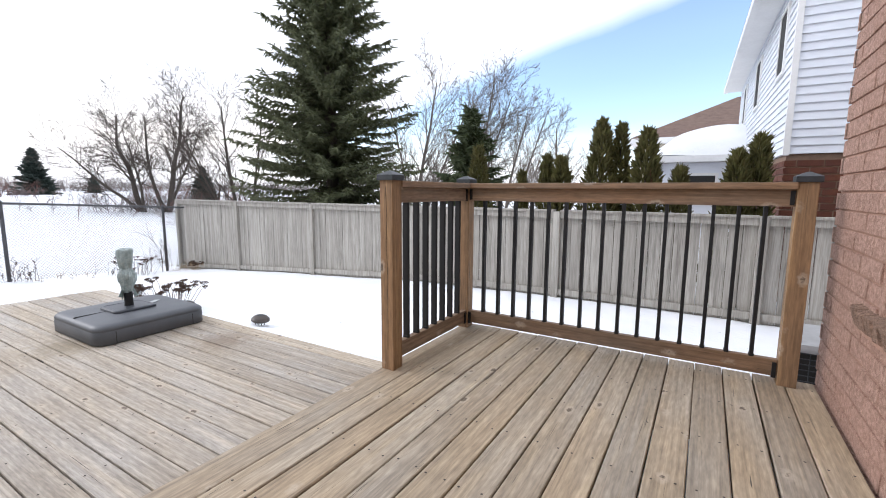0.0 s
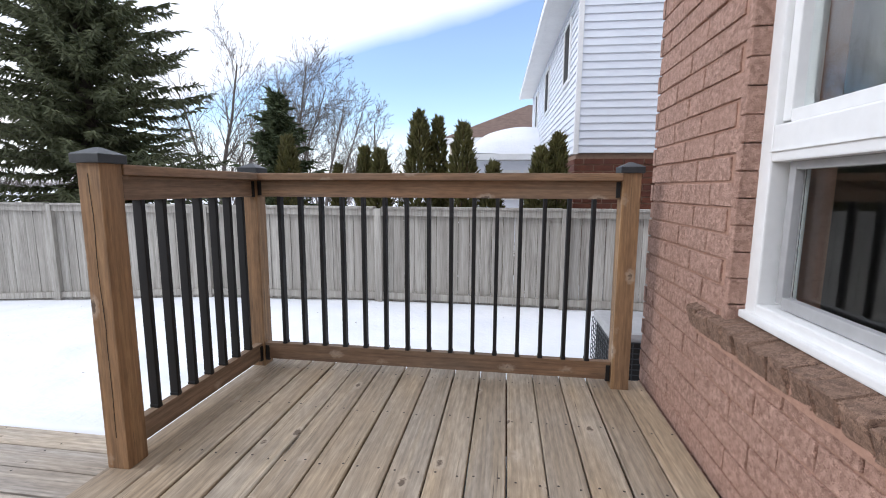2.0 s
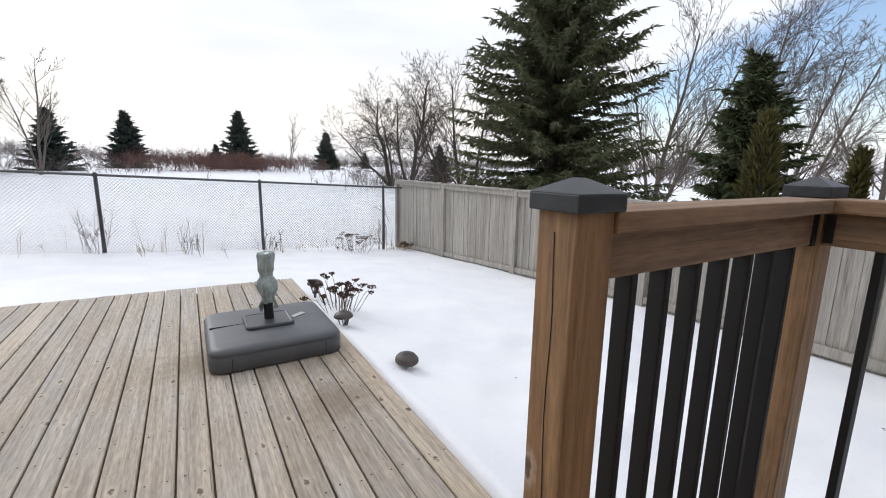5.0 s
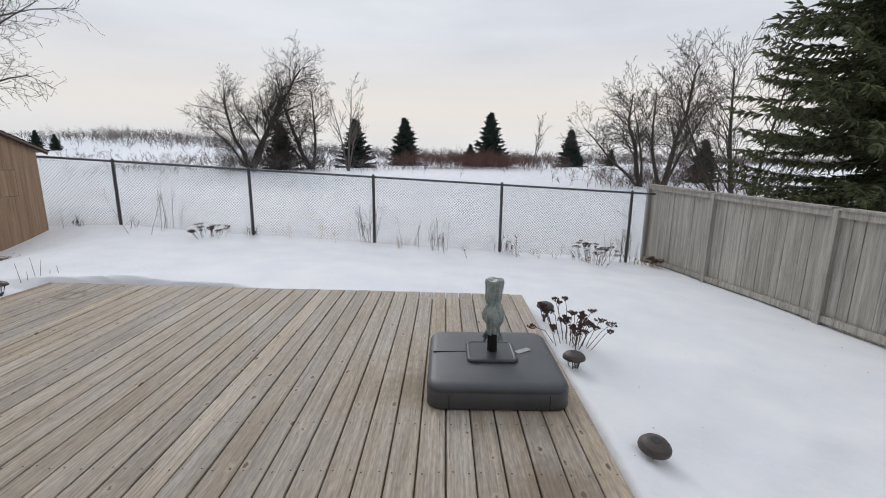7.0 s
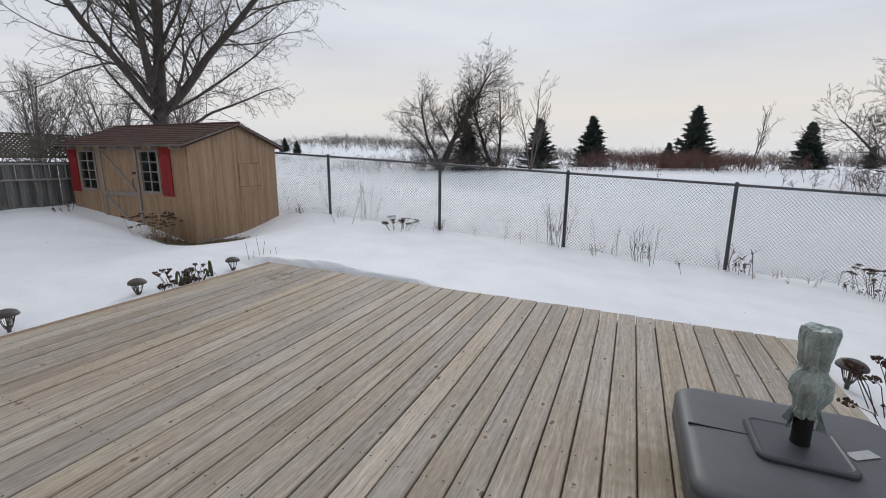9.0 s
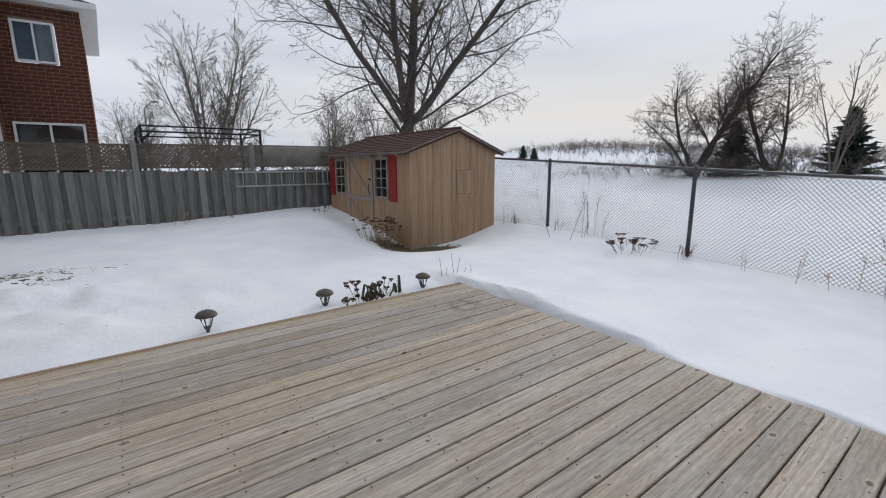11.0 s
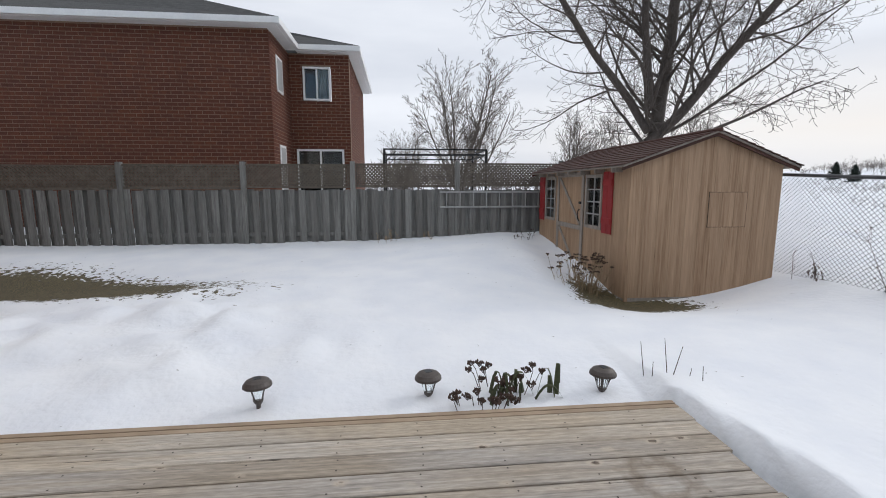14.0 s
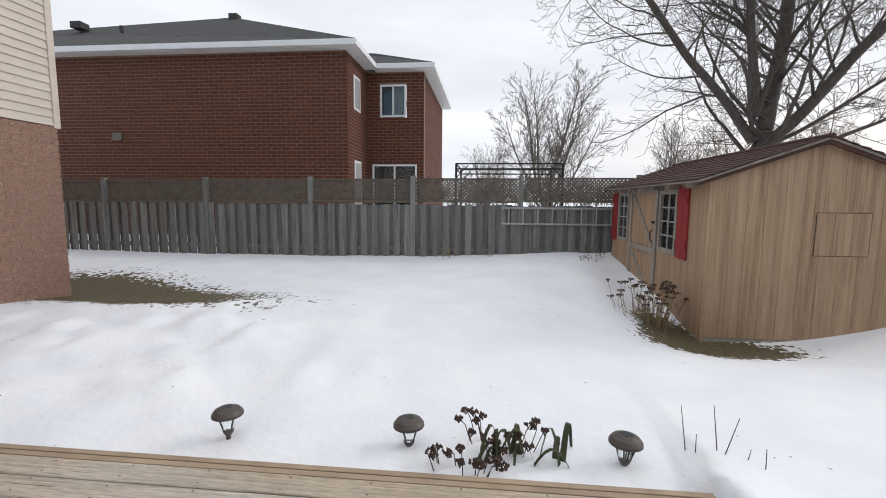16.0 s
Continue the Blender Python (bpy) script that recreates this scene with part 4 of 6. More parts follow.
# ---- shed ----
def build_shed():
    shed = thing("garden_shed", "tan plywood garden shed with red shutters and brown shingle roof", "shed")
    X0, X1, Y0, Y1 = -10.0, -7.85, -10.0, -6.30
    B, E, PX, PZ = -0.34, 1.58, -8.96, 1.97
    # gable end in planks between grooves
    rngs = 11
    w = (X1 - X0) / rngs
    for y, t in ((Y1, -0.02), (Y0, 0.02)):
        for i in range(rngs):
            a, b = X0 + i * w + 0.0015, X0 + (i + 1) * w - 0.0015

            def roof(x):
                return E + (PZ - E) * (1 - abs(x - PX) / ((X1 - PX) if x > PX else (PX - X0)))
            bm = bmesh.new()
            lo = [bm.verts.new((x, yy, B + 0.12)) for yy in (y, y + t) for x in (a, b)]
            hi = [bm.verts.new((x, yy, roof(x) - 0.01)) for yy in (y, y + t) for x in (a, b)]
            for q in ((lo[0], lo[1], hi[1], hi[0]), (lo[2], hi[2], hi[3], lo[3]), (lo[0], hi[0], hi[2], lo[2]), (lo[1], lo[3], hi[3], hi[1]), (hi[0], hi[1], hi[3], hi[2]), (lo[0], lo[2], lo[3], lo[1])):
                bm.faces.new(q)
            part("siding_plank", bm, M_SHED, shed)
        bpart("backing", M_SHED, shed, X0 + 0.03, X1 - 0.03, min(y + t, y + 2.2 * t), max(y + t, y + 2.2 * t), B, E)
        bpart("skirt_board", M_SHED_TRIM, shed, X0, X1, min(y + 0.004, y + t), max(y + 0.004, y + t), B, B + 0.115)
    bpart("back_wall", M_SHED, shed, X0, X0 + 0.03, Y0 + 0.05, Y1 - 0.05, B, E)
    # front with openings
    F = X1
    spans = [(Y1 - 0.05, -7.10, B + 0.1, E), (-7.68, -7.74, B + 0.1, E), (-8.92, -9.05, B + 0.1, E), (-9.63, Y0 + 0.05, B + 0.1, E), (-7.10, -7.68, B + 0.1, 0.63), (-7.10, -7.68, 1.47, E), (-7.74, -8.92, 1.50, E), (-9.05, -9.63, B + 0.1, 0.63), (-9.05, -9.63, 1.47, E)]
    for a, b, z0, z1 in spans:
        n = max(1, round((a - b) / 0.2))
        for i in range(n):
            ya, yb = a - (a - b) * i / n, a - (a - b) * (i + 1) / n
            bpart("siding_plank", M_SHED, shed, F - 0.02, F, yb + 0.0015, ya - 0.0015, z0 + 0.002, z1 - 0.002)
    # added near-black sheet, stands in for the shade inside the shed
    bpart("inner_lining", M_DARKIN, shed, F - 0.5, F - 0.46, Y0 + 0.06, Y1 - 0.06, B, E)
    bpart("skirt_board", M_SHED_TRIM, shed, F - 0.02, F + 0.004, Y0, Y1, B, B + 0.095)
    bpart("corner_trim", M_SHED, shed, F - 0.03, F + 0.012, Y1 - 0.02, Y1 + 0.012, B, E - 0.02)
    # windows with four by two panes
    for ya, yb in ((-7.10, -7.68), (-9.05, -9.63)):
        w = thing("window", "", "")
        w.parent = shed
        bm = bmesh.new()
        for y0, y1, z0, z1 in ((ya - 0.05, ya, 0.63, 1.47), (yb, yb + 0.05, 0.63, 1.47), (yb + 0.05, ya - 0.05, 0.63, 0.68), (yb + 0.05, ya - 0.05, 1.42, 1.47)):
            box(bm, F - 0.03, F + 0.02, y0, y1, z0, z1, bevel=0.003)
        part("window_frame", bm, M_SHED_TRIM, w)
        bm = bmesh.new()
        m = (ya + yb) / 2
        for z in (0.86, 1.05, 1.24):
            box(bm, F - 0.012, F + 0.004, yb + 0.05, ya - 0.05, z - 0.009, z + 0.009)
        box(bm, F - 0.0125, F + 0.0045, m - 0.01, m + 0.01, 0.68, 1.42)
        part("muntins", bm, M_STEEL, w, "pale window bars")
        bpart("pane", M_GLASS, w, F - 0.022, F - 0.018, yb + 0.04, ya - 0.04, 0.67, 1.43)
    # shutters
    for ya, yb in ((-6.76, -7.06), (-9.68, -9.97)):
        bm = bmesh.new()
        for i in range(2):
            h = (ya - yb) / 2
            box(bm, F + 0.002, F + 0.022, yb + h * i + 0.003, yb + h * (i + 1) - 0.003, 0.60, 1.50, bevel=0.003)
        s = part("shutter", bm, M_RED, shed, "faded red board shutter")
        for z in (0.74, 1.30):
            bpart("batten", M_RED, s, F + 0.022, F + 0.036, yb + 0.01, ya - 0.01, z, z + 0.09, bevel=0.003)
    # door
    d = bpart("door", M_SHED, shed, F - 0.03, F + 0.004, -8.86, -7.80, B + 0.1, 1.47, label="closed plank door with grey braces")
    bm = bmesh.new()
    for y0, y1, z0, z1 in ((-8.92, -8.84, B + 0.1, 1.52), (-7.82, -7.74, B + 0.1, 1.52), (-8.84, -7.82, 1.45, 1.52), (-8.84, -7.82, 0.56, 0.64)):
        box(bm, F + 0.004, F + 0.026, y0, y1, z0, z1, bevel=0.003)
    part("door_frame", bm, M_SHED_TRIM, d, "grey weathered door trim")
    for za, zb, ya2, yb2 in ((0.66, 1.43, -7.86, -8.80), (-0.2, 0.54, -7.86, -8.80)):
        bm = bmesh.new()
        L = math.hypot(zb - za, ya2 - yb2)
        box(bm, -0.008, 0.008, -L / 2, L / 2, -0.028, 0.028, bevel=0.002)
        ob = part("brace", bm, M_SHED_TRIM, d)
        ob.matrix_basis = pose(F + 0.014, (ya2 + yb2) / 2, (za + zb) / 2, -math.degrees(math.atan2(zb - za, ya2 - yb2)), 0, 0)
    bm = bmesh.new()
    rod(bm, (F + 0.03, -7.86, 0.72), (F + 0.055, -7.86, 0.76), 0.008)
    rod(bm, (F + 0.055, -7.86, 0.76), (F + 0.055, -7.86, 0.88), 0.008)
    rod(bm, (F + 0.055, -7.86, 0.88), (F + 0.03, -7.86, 0.91), 0.008)
    part("handle", bm, M_BLACK, d, "black iron pull handle")
    bpart("latch", M_BLACK, d, F + 0.026, F + 0.045, -7.87, -7.79, 1.00, 1.04, bevel=0.004)
    bpart("flap", M_SHED, shed, F + 0.001, F + 0.01, -7.55, -7.25, 0.02, 0.25, bevel=0.002)
    # hatch outline on the gable
    bm = bmesh.new()
    for x0, x1, z0, z1 in ((-9.513, -9.508, 0.737, 1.213), (-8.962, -8.957, 0.737, 1.213), (-9.508, -8.962, 0.737, 0.742), (-9.508, -8.962, 1.208, 1.213)):
        box(bm, x0, x1, Y1 - 0.004, Y1 + 0.003, z0, z1)
    part("hatch_gap", bm, M_DARKIN, shed, "dark gap round the hatch")
    for i in range(3):
        bpart("hatch_plank", M_SHED, shed, -9.506 + i * 0.181, -9.506 + (i + 1) * 0.181 - 0.003, Y1 - 0.002, Y1 + 0.006, 0.744, 1.206)
    # roof: two decks with lapped courses of shingles
    rng = random.Random(3)
    for sgn, xe in ((1, X1 + 0.17), (-1, X0 - 0.17)):
        slope = (PZ - E) / abs((X1 if sgn > 0 else X0) - PX)
        ze = PZ - slope * abs(xe - PX) + 0.03
        bm = bmesh.new()
        a = [bm.verts.new((x, y, z)) for y in (Y0 - 0.12, Y1 + 0.10) for x, z in ((PX, PZ + 0.012), (xe, ze - 0.018), (xe, ze + 0.006), (PX, PZ + 0.036))]
        for q in ((0, 1, 2, 3), (7, 6, 5, 4), (0, 4, 5, 1), (1, 5, 6, 2), (2, 6, 7, 3), (3, 7, 4, 0)):
            bm.faces.new([a[i] for i in q])
        part("roof_deck", bm, M_SHED_TRIM, shed)
        n = 10
        vs, fs = [], []
        for c in range(n):
            t0, t1 = c / n, (c + 1.15) / n
            y = Y0 - 0.14 - rng.uniform(0, 0.2)
            while y < Y1 + 0.12:
                ya, yb = max(y, Y0 - 0.14), min(y + 0.30, Y1 + 0.12)
                y += 0.304
                if yb - ya < 0.02:
                    continue
                k = len(vs)
                lift = rng.uniform(0, 0.004)
                for yy in (ya, yb):
                    for t, o in ((t0, 0.006), (min(t1, 1.03), 0.018 + lift), (min(t1, 1.03), 0.008), (t0, 0.002)):
                        x = PX + (xe - PX) * t
                        z = PZ + 0.03 + (ze - PZ - 0.03 + 0.006) * t + o + 0.004
                        vs.append((x, yy, z))
                fs += [(k, k + 1, k + 5, k + 4), (k + 1, k + 2, k + 6, k + 5), (k, k + 3, k + 2, k + 1), (k + 4, k + 5, k + 6, k + 7), (k + 2, k + 3, k + 7, k + 6)]
        ob = tagged(arrays("shingle_layer", vs, fs, M_SHED_ROOF, shed), kind="stuff")
        ob["label"] = "brown asphalt shingles in lapped courses"
        for yy in (Y1 + 0.06, Y0 - 0.1):
            bm = bmesh.new()
            b = [bm.verts.new((x, y, z)) for y in (yy, yy + 0.02) for x, z in ((PX, PZ - 0.03), (xe, ze - 0.06), (xe, ze - 0.02), (PX, PZ + 0.011))]
            for q in ((0, 1, 2, 3), (7, 6, 5, 4), (0, 4, 5, 1), (1, 5, 6, 2), (2, 6, 7, 3), (3, 7, 4, 0)):
                bm.faces.new([b[i] for i in q])
            part("rake_board", bm, M_SHED_ROOF, shed)
        for k in range(7):
            y = Y0 + 0.3 + k * 0.52
            bpart("rafter_tail", M_SHED_TRIM, shed, min(xe - sgn * 0.02, xe - sgn * 0.19), max(xe - sgn * 0.02, xe - sgn * 0.19), y, y + 0.04, ze - 0.075, ze - 0.015)
    bm = bmesh.new()
    rod(bm, (PX, Y0 - 0.14, PZ + 0.045), (PX, Y1 + 0.12, PZ + 0.045), 0.03, sides=8)
    part("ridge_cap", bm, M_SHED_ROOF, shed)


def build_ladder():
    lad = thing("ladder", "pale aluminium ladder hung level on the fence boards", "ladder")
    for z in (0.85, 1.17):
        bpart("rail", M_STEEL, lad, -9.3, -5.70, -10.245, -10.215, z - 0.018, z + 0.018, bevel=0.004)
    for i in range(12):
        bm = bmesh.new()
        rod(bm, (-5.85 - i * 0.29, -10.23, 0.86), (-5.85 - i * 0.29, -10.23, 1.16), 0.014)
        part("rung", bm, M_STEEL, lad)


build_shed()
build_ladder()


# ---- neighbouring houses ----
def wall_bricks(x0, x1, z0, z1, face, at, holes=()):
    """Brick faces proud of their mortar, along x (face 'y') or y (face 'x')."""
    L, H, J = 0.288, 0.083, 0.018
    v, f = [], []
    z, c = z0, 0
    while z + H <= z1:
        u = x0 - (L + J) / 2 * (c % 2)
        while u < x1:
            a, b = max(u, x0), min(u + L, x1)
            u += L + J
            for h0, h1, h2, h3 in holes:
                if a < h1 and b > h0 and z < h3 and z + H > h2:
                    if a < h0:
                        b = h0
                    elif b > h1:
                        a = h1
                    else:
                        b = a
            if b - a < 0.02:
                continue
            k = len(v)
            for dd in (0.006, -0.02):
                for p, q in ((a, z), (b, z), (b, z + H), (a, z + H)):
                    v.append((p, at + dd, q) if face == "y" else (at - dd, p, q))
            f += [(k, k + 1, k + 2, k + 3), (k, k + 4, k + 5, k + 1), (k + 1, k + 5, k + 6, k + 2), (k + 2, k + 6, k + 7, k + 3), (k + 3, k + 7, k + 4, k)]
        z += H + J
        c += 1
    return v, f


def simple_window(house, x0, x1, z0, z1, y, curtain=True):
    w = thing("window", "", "")
    w.parent = house
    bm = bmesh.new()
    for a, b, c, d in ((x0, x0 + 0.06, z0, z1), (x1 - 0.06, x1, z0, z1), (x0 + 0.06, x1 - 0.06, z0, z0 + 0.06), (x0 + 0.06, x1 - 0.06, z1 - 0.06, z1), ((x0 + x1) / 2 - 0.025, (x0 + x1) / 2 + 0.025, z0 + 0.06, z1 - 0.06)):
        box(bm, a, b, y - 0.05, y + 0.03, c, d, bevel=0.005)
    part("window_frame", bm, M_WHITE, w)
    bpart("pane", M_GLASS, w, x0 + 0.05, x1 - 0.05, y - 0.03, y - 0.024, z0 + 0.05, z1 - 0.05)
    if curtain:
        bm = bmesh.new()
        cols = []
        for k in range(30):
            x = x0 + 0.06 + 0.42 * (x1 - x0) * k / 29
            cols.append((bm.verts.new((x, y - 0.13 + 0.02 * math.sin(k * 1.3), z0)), bm.verts.new((x, y - 0.13 + 0.02 * math.sin(k * 1.3), z1))))
        for a, b in zip(cols, cols[1:]):
            bm.faces.new((a[0], b[0], b[1], a[1]))
        bmesh.ops.solidify(bm, geom=bm.faces[:], thickness=0.003)
        part("curtain", bm, M_CURTAIN, w, "pale curtain")
    # added near-black sheet close behind the glass, in place of a shaded room
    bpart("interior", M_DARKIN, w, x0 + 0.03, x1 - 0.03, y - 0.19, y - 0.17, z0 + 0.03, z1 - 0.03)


def slab(name, corners, thick, material, parent):
    """A roof plane from its corners, with thickness."""
    bm = bmesh.new()
    f = bm.faces.new([bm.verts.new(c) for c in corners])
    bmesh.ops.recalc_face_normals(bm, faces=[f])
    if f.normal.z < 0:
        f.normal_flip()
    bmesh.ops.solidify(bm, geom=[f], thickness=thick)
    return part(name, bm, material, parent)


def build_brick_house():
    h = thing("brick_house", "two-storey red brick house with white eaves and dark roof", "house")
    y1, y2, xc, xe = -13.6, -15.8, -1.40, -3.28
    top, bot = 5.48, -0.6
    holes2 = ((-2.71, -1.80, 4.02, 5.1), (-3.07, -1.52, 0.3, 2.52))
    for name, dims in (("wall", (xc + 0.02, 14, y1 - 0.3, y1 - 0.012, bot, top)), ("wall", (xc + 0.012, xc + 0.3, y2 - 5, y1 - 0.31, bot, top))):
        bpart(name, M_MORTAR_R, h, *dims)
    for a, b, z0, z1 in ((xe, -3.07, bot, top), (-3.07, -2.71, 2.52, top), (-2.71, -1.80, 2.52, 4.02), (-2.71, -1.80, 5.1, top), (-1.80, -1.52, 2.52, top), (-1.52, xc, bot, top), (-3.07, -1.52, bot, 0.3)):
        bpart("wall", M_MORTAR_R, h, a, b, y2 - 0.28, y2 - 0.012, z0, z1)
    bpart("wall", M_MORTAR_R, h, xe + 0.012, xe + 0.3, y2 - 6, y2 - 0.29, bot, top)
    v, f = wall_bricks(xc + 0.0, 10.5, 0.2, top, "y", y1 - 0.012)
    arrays("bricks", v, f, M_BRICK_R, h)["kind"] = "stuff"
    v, f = wall_bricks(xe, xc, 0.2, top, "y", y2 - 0.012, holes2)
    arrays("bricks", v, f, M_BRICK_R, h)["kind"] = "stuff"
    v, f = wall_bricks(y2, y1, 0.2, top, "x", xc + 0.012)
    arrays("bricks", v, f, M_BRICK_R, h)["kind"] = "stuff"
    v, f = wall_bricks(y2 - 6, y2, 0.2, top, "x", xe + 0.012)
    arrays("bricks", v, f, M_BRICK_R, h)["kind"] = "stuff"
    simple_window(h, -2.69, -1.82, 4.04, 5.08, y2)
    simple_window(h, -3.05, -1.54, 0.32, 2.5, y2, False)
    # two narrow windows in the short return
    for z0, z1 in ((4.0, 5.0), (0.6, 2.5)):
        w = bpart("window", M_WHITE, h, xc - 0.02, xc + 0.01, -14.9, -14.25, z0, z1, bevel=0.005)
        bpart("pane", M_GREYF, w, xc - 0.024, xc - 0.0205, -14.83, -14.32, z0 + 0.07, z1 - 0.07)
    # soffits, fascia and gutters
    o = 0.29
    bpart("soffit", M_WHITE, h, xc - o, 14, y1 - 0.1, y1 + o, top, top + 0.03)
    bpart("soffit", M_WHITE, h, xc - o, xc + 0.1, y2 + o, y1 - 0.1, top, top + 0.03)
    bpart("soffit", M_WHITE, h, xe - o, xc - o, y2 - 0.1, y2 + o, top, top + 0.03)
    bpart("soffit", M_WHITE, h, xe - o, xe + 0.1, y2 - 6, y2 - 0.1, top, top + 0.03)
    for d in ((xc - o - 0.11, 14, y1 + o, y1 + o + 0.11), (xc - o - 0.11, xc - o, y2 + o + 0.11, y1 + o), (xe - o - 0.11, xc - o, y2 + o, y2 + o + 0.11), (xe - o - 0.11, xe - o, y2 - 6, y2 + o)):
        bpart("gutter", M_WHITE, h, *d, top + 0.01, top + 0.17, bevel=0.012)
    z = top + 0.17
    rx, ry, rz = 3.9, -17.0, 7.84
    slab("roof", ((xc - o - 0.1, y1 + o + 0.1, z), (14, y1 + o + 0.1, z), (14, ry, rz - 0.35), (rx, ry, rz)), 0.06, M_SHINGLE, h)
    slab("roof", ((xc - o - 0.1, y1 + o + 0.1, z), (rx, ry, rz), (xc - o - 0.1, ry - 5, z)), 0.06, M_SHINGLE, h)
    slab("roof", ((xe - o - 0.1, y2 + o + 0.1, z), (xc + 1.5, y2 + o + 0.1, z), (xc + 1.5, y2 - 3.2, z + 1.5), (xe + 2.2, y2 - 2.2, z + 1.15)), 0.06, M_SHINGLE, h)
    slab("roof", ((xe - o - 0.1, y2 + o + 0.1, z), (xe + 2.2, y2 - 2.2, z + 1.15), (xe - o - 0.1, y2 - 6, z)), 0.06, M_SHINGLE, h)
    for x, y, s in ((9.2, -16.2, 0.2), (3.7, -16.8, 0.16), (6.9, -15.4, 0.05)):
        zz = z + (rz - z) * (y1 + o + 0.1 - y) / (y1 + o + 0.1 - ry)
        bpart("roof_vent", M_SHINGLE, h, x - s, x + s, y - s, y + s, zz - 0.1, zz + 0.13, bevel=0.03)
    bpart("wall_vent", M_FARWOOD, h, 5.55, 5.85, y1 - 0.006, y1 + 0.06, 3.02, 3.25, bevel=0.01)


def build_siding_house():
    h = thing("siding_house", "white vinyl-sided two-storey house on a red brick base", "house")
    h.matrix_world = pose(1.04, 8.0, 0, 0, 0, 1.5)
    # local axes: x along the near wall, y along the long wall
    W, D, S, T = 9.0, 8.5, 1.79, 4.55

    def lap(name, axis, a, b, z0, z1, material=M_SIDING_W):
        bm = bmesh.new()
        z = z0
        while z < z1:
            if axis == "x":
                q = [(a, -0.022, z), (b, -0.022, z), (b, -0.002, z + 0.115), (a, -0.002, z + 0.115), (a, 0.03, z), (b, 0.03, z)]
            else:
                q = [(-0.022, a, z), (-0.022, b, z), (-0.002, b, z + 0.115), (-0.002, a, z + 0.115), (0.03, a, z), (0.03, b, z)]
            v = [bm.verts.new(c) for c in q]
            bm.faces.new(v[:4])
            bm.faces.new((v[1], v[0], v[4], v[5]))
            z += 0.115
        return part(name, bm, material, h)
    bpart("wall", M_SIDING_W, h, 0.0, 0.25, 0.0, D, S, T)
    bpart("wall", M_SIDING_W, h, 0.26, W, 0.0, 0.25, S, T + 1.5)
    bpart("wall", M_SIDING_W, h, 0.0, W, D, D + 0.2, S, T)
    lap("siding", "x", 0.02, W, S, T + 1.4)
    lap("siding", "y", 0.02, D, S, T - 0.02)
    bpart("corner_trim", M_WHITE, h, -0.03, 0.045, -0.03, 0.045, S - 0.02, T)
    bpart("wall", M_MORTAR_R, h, 0.02, W, 0.02, D, -0.8, S - 0.005)
    v, f = wall_bricks(0.0, 4.0, 0.1, S - 0.02, "y", 0.0)
    v = [(x, -(y) + 0.014, z) for x, y, z in v]
    arrays("bricks", v, f, M_BRICK_R, h)["kind"] = "stuff"
    v, f = wall_bricks(0.0, 4.0, 0.1, S - 0.02, "x", 0.012)
    arrays("bricks", v, f, M_BRICK_R, h)["kind"] = "stuff"
    bpart("soffit", M_WHITE, h, -0.36, 0.02, -0.1, D + 0.3, 4.33, 4.36)
    bpart("gutter", M_WHITE, h, -0.46, -0.36, -0.15, D + 0.35, 4.31, 4.46, bevel=0.012)
    slab("roof", ((-0.46, -0.15, 4.46), (-0.46, D + 0.35, 4.46), (4.2, D - 2.5, 7.0), (4.2, 1.5, 7.0)), 0.06, M_BROWNROOF, h)
    slab("roof", ((-0.46, -0.15, 4.9), (9, -0.15, 4.9), (9, 3, 7.0), (4.2, 1.5, 7.0)), 0.06, M_BROWNROOF, h)
    for y0, y1 in ((0.72, 1.42), (3.7, 4.5), (6.5, 7.1)):
        w = thing("window", "", "")
        w.parent = h
        bm = bmesh.new()
        for a, b, c, d in ((y0, y0 + 0.06, 3.05, 4.1), (y1 - 0.06, y1, 3.05, 4.1), (y0 + 0.06, y1 - 0.06, 3.05, 3.11), (y0 + 0.06, y1 - 0.06, 4.04, 4.1)):
            box(bm, -0.045, 0.02, a, b, c, d, bevel=0.005)
        part("window_frame", bm, M_WHITE, w)
        # opaque pane, the unlit room behind it painted as near-black
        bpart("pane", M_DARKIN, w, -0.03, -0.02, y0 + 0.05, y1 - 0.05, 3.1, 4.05)


